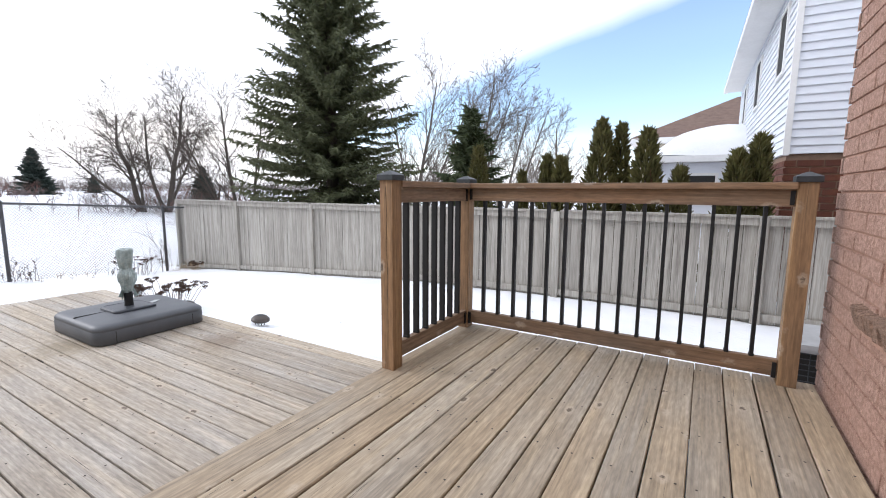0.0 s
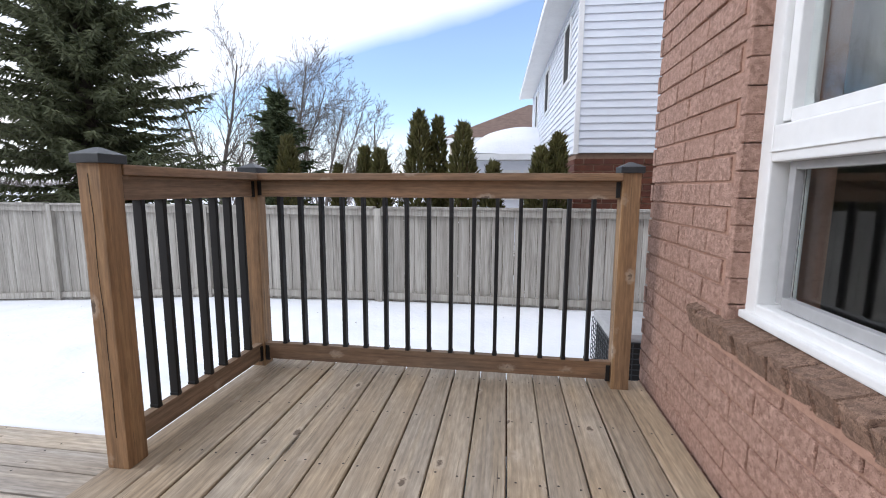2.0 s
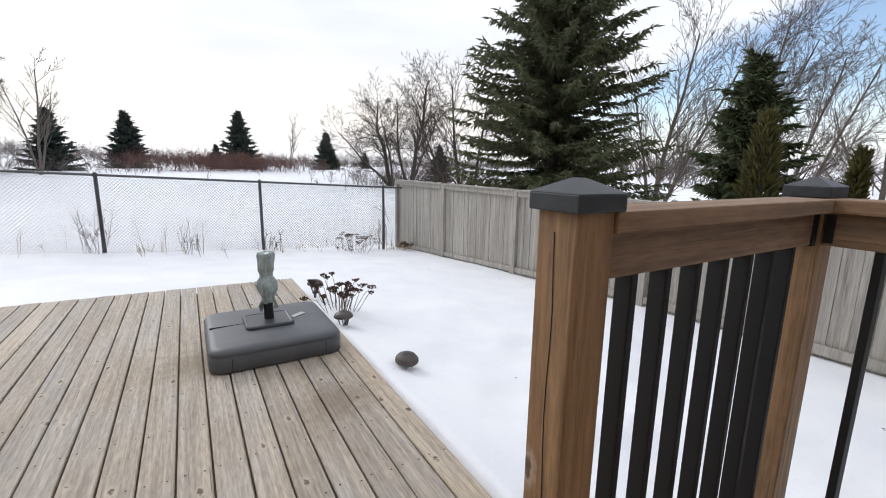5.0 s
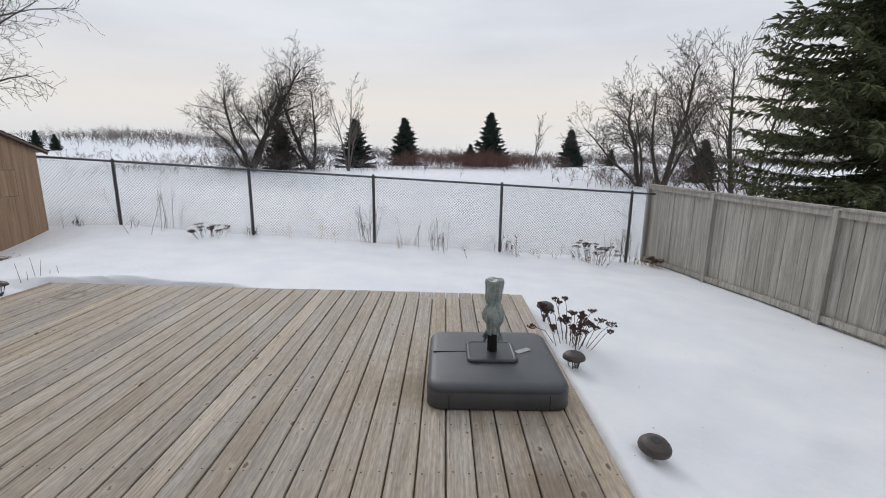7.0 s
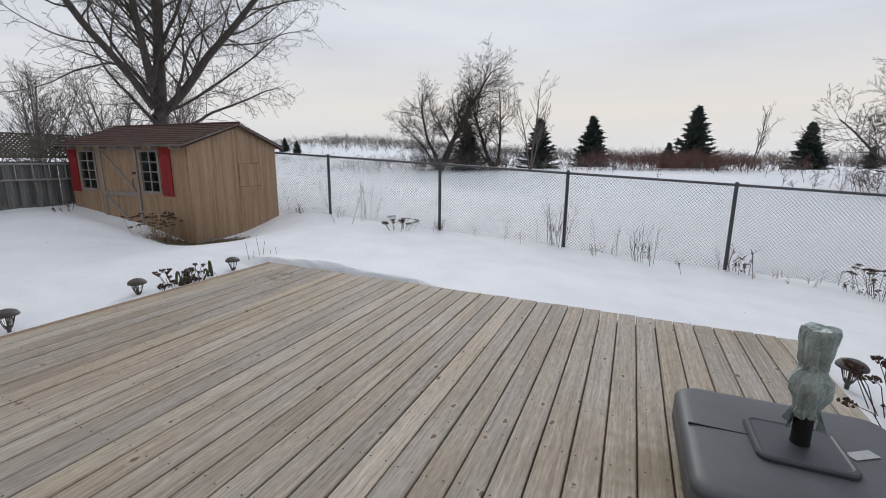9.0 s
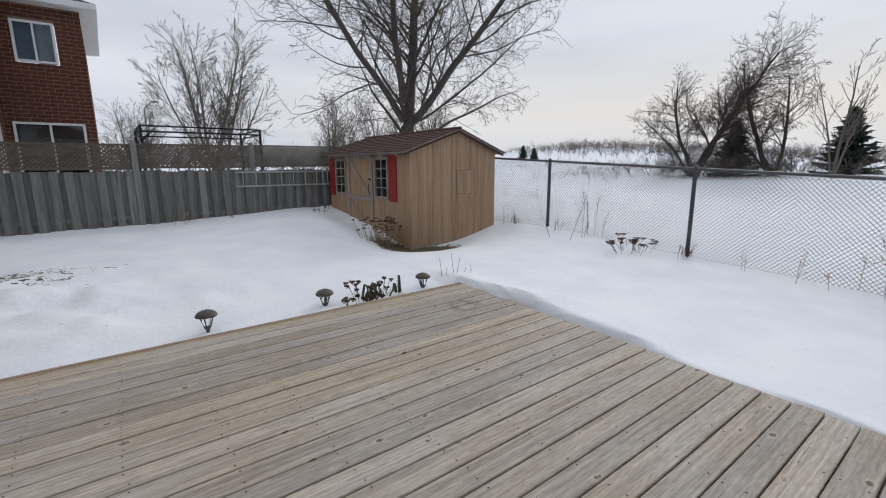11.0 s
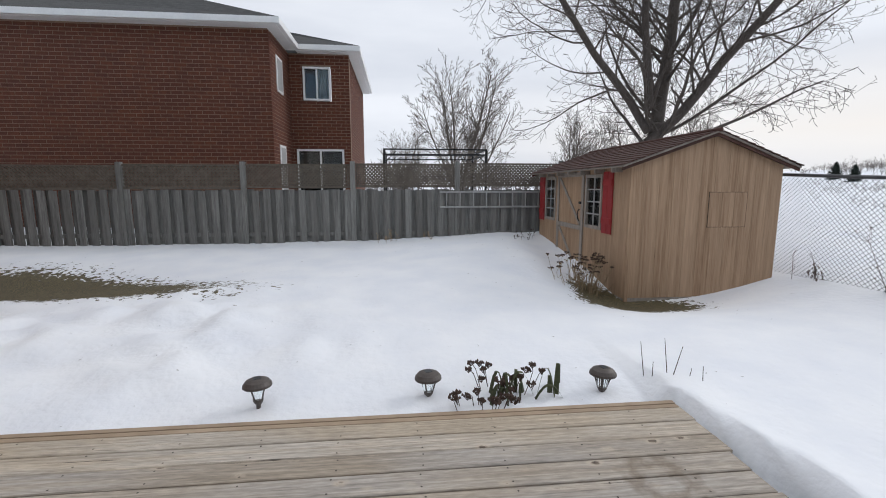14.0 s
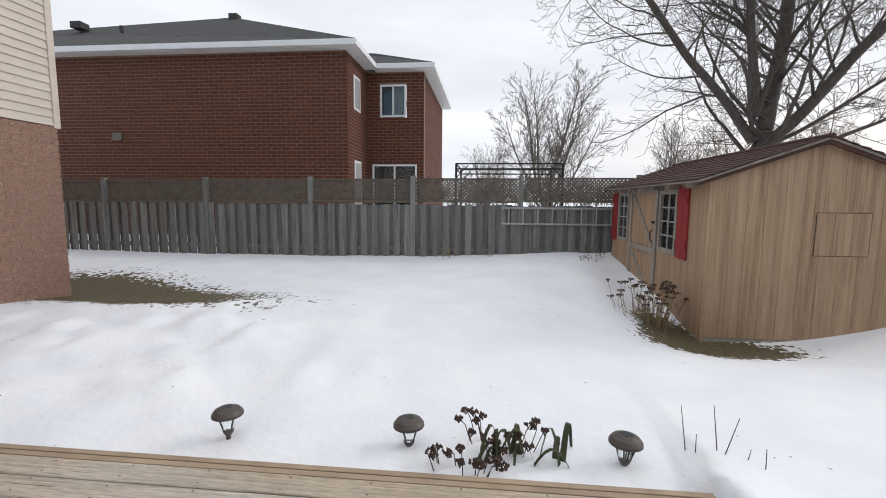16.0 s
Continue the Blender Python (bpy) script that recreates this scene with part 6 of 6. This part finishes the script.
brush("dark_thicket", "dark tangled brush at the feet of the field trees", 107, ((-44.2, -15.8, 170, 1.0, 2.2, 3.4), (-46.5, -11.5, 90, 1.0, 1.6, 2.6), (-35.8, 17.3, 60, 0.8, 1.5, 1.6)), M_BARK_D, 0.014)
brush("far_woods", "hazy leafless woods along the horizon", 103, tuple((-118 - 6 * math.sin(k * 1.7), -95 + k * 9.0, 150, 9, 10, 2.2 + 1.8 * abs(math.sin(k * 2.3))) for k in range(24)), M_FARWOOD, 0.026)
brush("far_woods_right", "hazy leafless woods past the neighbouring yards", 104, tuple((-60 + k * 6.0, 62 + 5 * math.sin(k), 34, 3, 3, 4.2 + 1.5 * math.sin(k * 1.9)) for k in range(14)), M_FARWOOD, 0.05)
brush("far_woods_left", "hazy leafless woods past the lattice fence", 105, tuple((-44 + k * 4.5, -58 + 4 * math.sin(k), 30, 3, 3, 4.6 + 1.2 * math.sin(k * 1.9)) for k in range(12)), M_FARWOOD, 0.045)
brush("hill_brush", "thin brush on the snowy hill", 106, tuple((-72 - 4 * math.sin(k * 2.1), -72 + k * 6.5, 26, 9, 5.5, 0.9 + 0.6 * abs(math.sin(k * 1.3))) for k in range(9)), M_FARWOOD, 0.016)


# ---- things on and beside the deck ----
def build_umbrella_base():
    u = thing("umbrella_base", "large grey moulded plastic umbrella base on the deck", "umbrella base")
    x0, x1, y0, y1, h = -4.72, -3.84, 1.48, 2.36, 0.165
    bm = bmesh.new()
    n = 40
    rings = []
    for inset, z in ((0.012, 0.002), (0.0, 0.012), (0.0, 0.105), (0.004, 0.112), (0.004, 0.118), (0.0, 0.124), (0.008, 0.145), (0.028, 0.160), (0.06, h), (0.2, h + 0.004)):
        ring = []
        R = 0.10 - inset * 0.3
        for cx, cy, a0 in ((x1 - inset - R, y1 - inset - R, 0), (x0 + inset + R, y1 - inset - R, 90), (x0 + inset + R, y0 + inset + R, 180), (x1 - inset - R, y0 + inset + R, 270)):
            for k in range(8):
                a = radians(a0 + 90 * k / 7)
                ring.append(bm.verts.new((cx + R * math.cos(a), cy + R * math.sin(a), z)))
        rings.append(ring)
    for lo, hi in zip(rings, rings[1:]):
        for k in range(32):
            bm.faces.new((lo[k], lo[(k + 1) % 32], hi[(k + 1) % 32], hi[k]))
    bm.faces.new(rings[-1])
    bm.faces.new(list(reversed(rings[0])))
    part("body", bm, M_BASE, u, smooth=True)
    cx, cy = -4.30, 1.92
    bpart("seam", M_DARKIN, u, cx - 0.012, cx - 0.007, y0 + 0.03, cy - 0.17, h - 0.012, h + 0.0062)
    for d in ((x1 - 0.010, x1 + 0.0012, y0 + 0.135, y0 + 0.140), (x1 - 0.010, x1 + 0.0012, y1 - 0.135, y1 - 0.130)):
        bpart("seam", M_DARKIN, u, *d, 0.008, 0.105)
    # raised cover plate with rounded corners
    bm = bmesh.new()
    rings = []
    for inset, z in ((0.0, h), (0.0, h + 0.018), (0.006, h + 0.026), (0.018, h + 0.028), (0.026, h + 0.024)):
        R = 0.045 - inset * 0.5
        ring = []
        for qx, qy, a0 in ((cx + 0.17 - inset - R, cy + 0.16 - inset - R, 0), (cx - 0.15 + inset + R, cy + 0.16 - inset - R, 90), (cx - 0.15 + inset + R, cy - 0.18 + inset + R, 180), (cx + 0.17 - inset - R, cy - 0.18 + inset + R, 270)):
            ring += [bm.verts.new((qx + R * math.cos(radians(a0 + 15 * k)), qy + R * math.sin(radians(a0 + 15 * k)), z)) for k in range(7)]
        rings.append(ring)
    for lo, hi in zip(rings, rings[1:]):
        for k in range(28):
            bm.faces.new((lo[k], lo[(k + 1) % 28], hi[(k + 1) % 28], hi[k]))
    bm.faces.new(rings[-1])
    part("cover_plate", bm, M_PLATE, u, "darker raised cover plate")
    bm = bmesh.new()
    lathe(bm, cx, cy, ((0.036, h + 0.018), (0.034, h + 0.05), (0.034, 0.52)), 16)
    part("pole_socket", bm, M_BLACK, u, "black steel pole socket", smooth=False)
    bm = bmesh.new()
    box(bm, -0.06, 0.06, -0.024, 0.024, 0, 0.0025)
    lab = part("label", bm, M_LABEL, u, "pale printed label")
    lab.matrix_basis = pose(-4.33, 2.14, h + 0.006, 0, 0, 122)
    # the crumpled bag tied over the pole
    bm = bmesh.new()
    rng = random.Random(2)
    rings = []
    prof = ((0.040, 0.315), (0.046, 0.335), (0.042, 0.36), (0.050, 0.385), (0.064, 0.42), (0.070, 0.455), (0.066, 0.485), (0.050, 0.51), (0.040, 0.525), (0.042, 0.54), (0.049, 0.56), (0.055, 0.60), (0.058, 0.64), (0.060, 0.68), (0.055, 0.70), (0.030, 0.704))
    phase = [rng.uniform(0, 6.28) for _ in range(4)]
    for i, (r, z) in enumerate(prof):
        ring = []
        for k in range(48):
            a = 2 * math.pi * k / 48
            q = r + 0.006 * math.sin(5 * a + phase[0] + 0.5 * i) + 0.004 * math.sin(9 * a + phase[1] - 0.8 * i) + 0.003 * math.sin(17 * a + phase[2] + 1.7 * i) + rng.uniform(-0.0015, 0.0015)
            ring.append(bm.verts.new((cx + q * math.cos(a), cy + q * math.sin(a), z + 0.006 * math.sin(4 * a + phase[3]) + rng.uniform(-0.002, 0.002))))
        rings.append(ring)
    for lo, hi in zip(rings, rings[1:]):
        for k in range(48):
            bm.faces.new((lo[k], lo[(k + 1) % 48], hi[(k + 1) % 48], hi[k]))
    bm.faces.new(rings[-1])
    bm.faces.new(list(reversed(rings[0])))
    part("plastic_bag", bm, M_BAG, u, "crumpled grey-green plastic bag tied on the pole")
    bm = bmesh.new()
    for k in range(7):
        a = rng.uniform(0, 6.28)
        p = Vector((cx + 0.04 * math.cos(a), cy + 0.04 * math.sin(a), 0.36))
        v = [bm.verts.new(p + Vector(c)) for c in ((0, 0, 0), (0.035 * math.cos(a), 0.035 * math.sin(a), -0.05 - rng.random() * 0.05), (0.02 * math.sin(a), -0.02 * math.cos(a), -0.09 - rng.random() * 0.04), (-0.01, 0.01, -0.02))]
        bm.faces.new(v)
    bmesh.ops.solidify(bm, geom=bm.faces[:], thickness=0.002)
    part("bag_tail", bm, M_BAG, u)


def path_lamp(x, y, top, tilt=(0, 0)):
    """A brown mushroom-capped solar light with its cap at that height."""
    t = thing("path_lamp", "brown mushroom-capped solar path light standing in snow", "path light", "solar path lights")
    bm = bmesh.new()
    lathe(bm, 0, 0, ((0.074, -0.052), (0.088, -0.050), (0.086, -0.036), (0.070, -0.016), (0.045, -0.004), (0.030, 0.0)), 24)
    cap = part("cap", bm, M_LAMP, t, smooth=False)
    bm = bmesh.new()
    box(bm, -0.022, 0.022, -0.022, 0.022, -0.001, 0.002)
    part("solar_cell", bm, M_CAP, cap, "small dark solar cell")
    bm = bmesh.new()
    lathe(bm, 0, 0, ((0.030, -0.135), (0.034, -0.12), (0.044, -0.055)), 16)
    part("glass_cup", bm, M_GLASS, t, "clear lamp cup").visible_shadow = False
    for k in range(4):
        a = math.pi / 4 + k * math.pi / 2
        bm = bmesh.new()
        rod(bm, (0.056 * math.cos(a), 0.056 * math.sin(a), -0.05), (0.026 * math.cos(a), 0.026 * math.sin(a), -0.145), 0.005, sides=6)
        part("rib", bm, M_LAMP, t)
    bm = bmesh.new()
    lathe(bm, 0, 0, ((0.012, -0.45), (0.014, -0.175), (0.030, -0.15), (0.032, -0.135)), 12)
    part("stake", bm, M_LAMP, t)
    t.matrix_world = pose(x, y, top, *tilt, 20)
    return t


def umbel_clump(name, label, seed, x, y, stems, spread, height, head=0.045, material=None, floor=None):
    """A dried perennial: thin stems with flat dark seed heads."""
    rng = random.Random(seed)
    SV, SF, HV, HF = [], [], [], []
    for _ in range(stems):
        px, py = rng.uniform(-1, 1) * spread * 1.3, rng.gauss(0, spread * 0.4)
        top = Vector((px * 1.15 + rng.gauss(0, spread * 0.18), py * 1.3 + rng.gauss(0, spread * 0.2), height * rng.uniform(0.55, 1.08)))
        mid = Vector((px, py, 0)).lerp(top, 0.5) + Vector((rng.gauss(0, 0.015), rng.gauss(0, 0.015), 0.02))
        tube(SV, SF, Vector((px * 0.7, py * 0.7, -0.12)), mid, 0.0035, 0.003)
        tube(SV, SF, mid, top, 0.003, 0.0025)
        R = head * rng.uniform(0.5, 1.1)
        for _ in range(16):
            a, r = rng.uniform(0, 6.28), R * math.sqrt(rng.random())
            c = top + Vector((r * math.cos(a), r * math.sin(a), rng.uniform(0, 0.012) - r * 0.15))
            tube(SV, SF, top - Vector((0, 0, 0.03)), c, 0.0012, 0.0012)
            spindle(HV, HF, c - Vector((0, 0, 0.008)), Vector((rng.gauss(0, 0.3), rng.gauss(0, 0.3), 1)).normalized(), 0.022, 0.011)
    t = thing(name, label, "plant", "dried plants")
    tagged(arrays("stem_tuft", SV, SF, material or M_DRY, t), kind="stuff")
    tagged(arrays("seed_head_tuft", HV, HF, M_DRY, t), kind="stuff")
    t.matrix_world = pose(x, y, float(ground_z(x, y)) + 0.02 if floor is None else floor)
    return t


def weed(name, label, seed, x, y, n, spread, height, material, buds=4, floor=None):
    """Thin upright dry stalks with small side twigs and buds."""
    rng = random.Random(seed)
    V, F = [], []
    for _ in range(n):
        p = Vector((rng.gauss(0, spread), rng.gauss(0, spread), -0.1))
        d = Vector((rng.gauss(0, 0.16), rng.gauss(0, 0.16), 1)).normalized()
        L = height * rng.uniform(0.45, 1.1)
        q = p + d * L
        tube(V, F, p, q, 0.0045, 0.002)
        for _ in range(buds):
            b = p.lerp(q, rng.uniform(0.4, 1.0))
            e = (d + Vector((rng.gauss(0, 0.6), rng.gauss(0, 0.6), 0.2))).normalized()
            m = b + e * L * rng.uniform(0.08, 0.22)
            tube(V, F, b, m, 0.0025, 0.0015)
            spindle(V, F, m, e, 0.03, 0.012)
    t = thing(name, label, "plant", "dried plants")
    tagged(arrays("stalk_tuft", V, F, material, t), kind="stuff")
    t.matrix_world = pose(x, y, float(ground_z(x, y)) if floor is None else floor)
    return t


build_umbrella_base()
for lx, ly, top, tilt in ((-3.92, -3.46, 0.105, (1, 0)), (-4.985, -3.48, 0.095, (0, 1)), (-6.155, -3.44, 0.09, (0, -1)), (-3.58, 2.75, 0.0, (4, 9)), (-4.62, 2.60, 0.035, (0, 0)), (-5.72, 2.62, 0.07, (0, 3))):
    path_lamp(lx, ly, top, tilt)
umbel_clump("dried_sedum", "dried sedum clump with flat dark seed heads in snow", 201, -5.25, 2.74, 36, 0.25, 0.19, floor=-0.05)
umbel_clump("dried_sedum", "small dried sedum clump with dark seed heads", 202, -5.5, -3.52, 14, 0.16, 0.13, 0.035, floor=-0.05)
umbel_clump("dried_sedum", "small dried sedum clump with dark seed heads", 203, -5.3, -3.3, 12, 0.14, 0.06, 0.035, floor=-0.06)
umbel_clump("dried_sedum", "dried sedum clump near the wire fence", 204, -10.45, 4.7, 30, 0.40, 0.36, 0.055)
umbel_clump("dried_sedum", "low dried sedum clump near the wire fence", 205, -10.0, -3.05, 24, 0.30, 0.20, 0.06)


def wilted_leaves():
    t = thing("wilted_iris", "wilted strap-leaved plant flopped on the snow", "plant", "dried plants")
    rng = random.Random(9)
    for k in range(15):
        bm = bmesh.new()
        a, L, w = rng.uniform(0, 6.28), rng.uniform(0.18, 0.34), rng.uniform(0.010, 0.018)
        bx, by = rng.uniform(-0.25, 0.25), rng.uniform(-0.07, 0.07)
        d, s = Vector((math.cos(a), math.sin(a), 0)), Vector((-math.sin(a), math.cos(a), 0))
        prev = None
        rise = rng.uniform(0.1, 0.22)
        for i in range(9):
            u = i / 8
            p = Vector((bx, by, -0.02)) + d * L * u * 0.7 + Vector((0, 0, rise * math.sin(math.pi * min(u * 1.15, 1)) - 0.02 * u))
            ww = w * (1 - 0.75 * u) + 0.002
            row = (bm.verts.new(p - s * ww), bm.verts.new(p + s * ww + Vector((0, 0, 0.004))))
            if prev:
                bm.faces.new((prev[0], prev[1], row[1], row[0]))
            prev = row
        bmesh.ops.solidify(bm, geom=bm.faces[:], thickness=0.002)
        part("leaf", bm, M_DRYLEAF, t)
    t.matrix_world = pose(-5.62, -3.40, -0.07)


wilted_leaves()
# thin stalks by the deck's corner, the shed and the wire fence
STALKS_NEAR = (
    (-6.48, -3.5, 2, 0.04, 0.38, M_DRY, 0),
    (-6.62, -3.42, 3, 0.05, 0.38, M_DRY, 0),
    (-6.9, -3.42, 4, 0.08, 0.26, M_DRY, 0),
    (-10.25, -4.2, 7, 0.22, 0.95, M_DRY, 7),
    (-10.2, -4.7, 5, 0.06, 0.55, M_DRY, 1),
    (-10.4, -0.9, 4, 0.2, 0.5, M_STRAW, 5),
    (-10.65, -0.05, 12, 0.12, 0.85, M_DRY, 9),
    (-10.6, 1.5, 14, 0.3, 0.7, M_DRY, 6),
    (-10.6, 0.7, 12, 0.25, 0.28, M_STRAW, 3),
    (-10.75, 2.95, 12, 0.12, 0.5, M_DRY, 7),
)
STALKS_FAR = (
    (-10.8, 3.6, 12, 0.3, 0.25, M_STRAW, 3),
    (-10.95, 5.55, 14, 0.18, 0.8, M_DRY, 7),
    (-10.9, 4.8, 12, 0.3, 0.35, M_DRY, 4),
    (-10.4, -2.4, 8, 0.1, 0.35, M_DRY, 5),
    (-10.35, -1.6, 2, 0.03, 0.6, M_STRAW, 3),
    (-10.2, -5.9, 8, 0.12, 0.4, M_DRY, 5),
    (-11.0, 6.0, 16, 0.12, 0.3, M_STRAW, 5),
    (-4.6, -10.05, 9, 0.1, 0.3, M_STRAW, 3),
    (-5.4, -10.05, 7, 0.1, 0.22, M_STRAW, 3),
    (-7.4, -9.6, 9, 0.12, 0.28, M_DRY, 4),
)
for i, (wx, wy, n, sp, h, m, b) in enumerate(STALKS_NEAR + STALKS_FAR):
    weed("dry_stalks", "thin dry winter stalks standing in snow", 300 + i, wx, wy, n, sp, h, m, b)
umbel_clump("dried_hydrangea", "dried hydrangea bush with brown heads at the shed corner", 210, -7.45, -6.7, 46, 0.30, 0.50, 0.05, M_STRAW, floor=-0.2)
weed("shrub_stems", "straw-coloured shrub stems at the shed corner", 330, -7.47, -6.7, 40, 0.10, 0.55, M_STRAW, 3, floor=-0.25)
umbel_clump("dried_fern", "rusty dried fern clump at the end of the board fence", 211, -10.5, 6.0, 26, 0.15, 0.18, 0.05, M_STRAW)
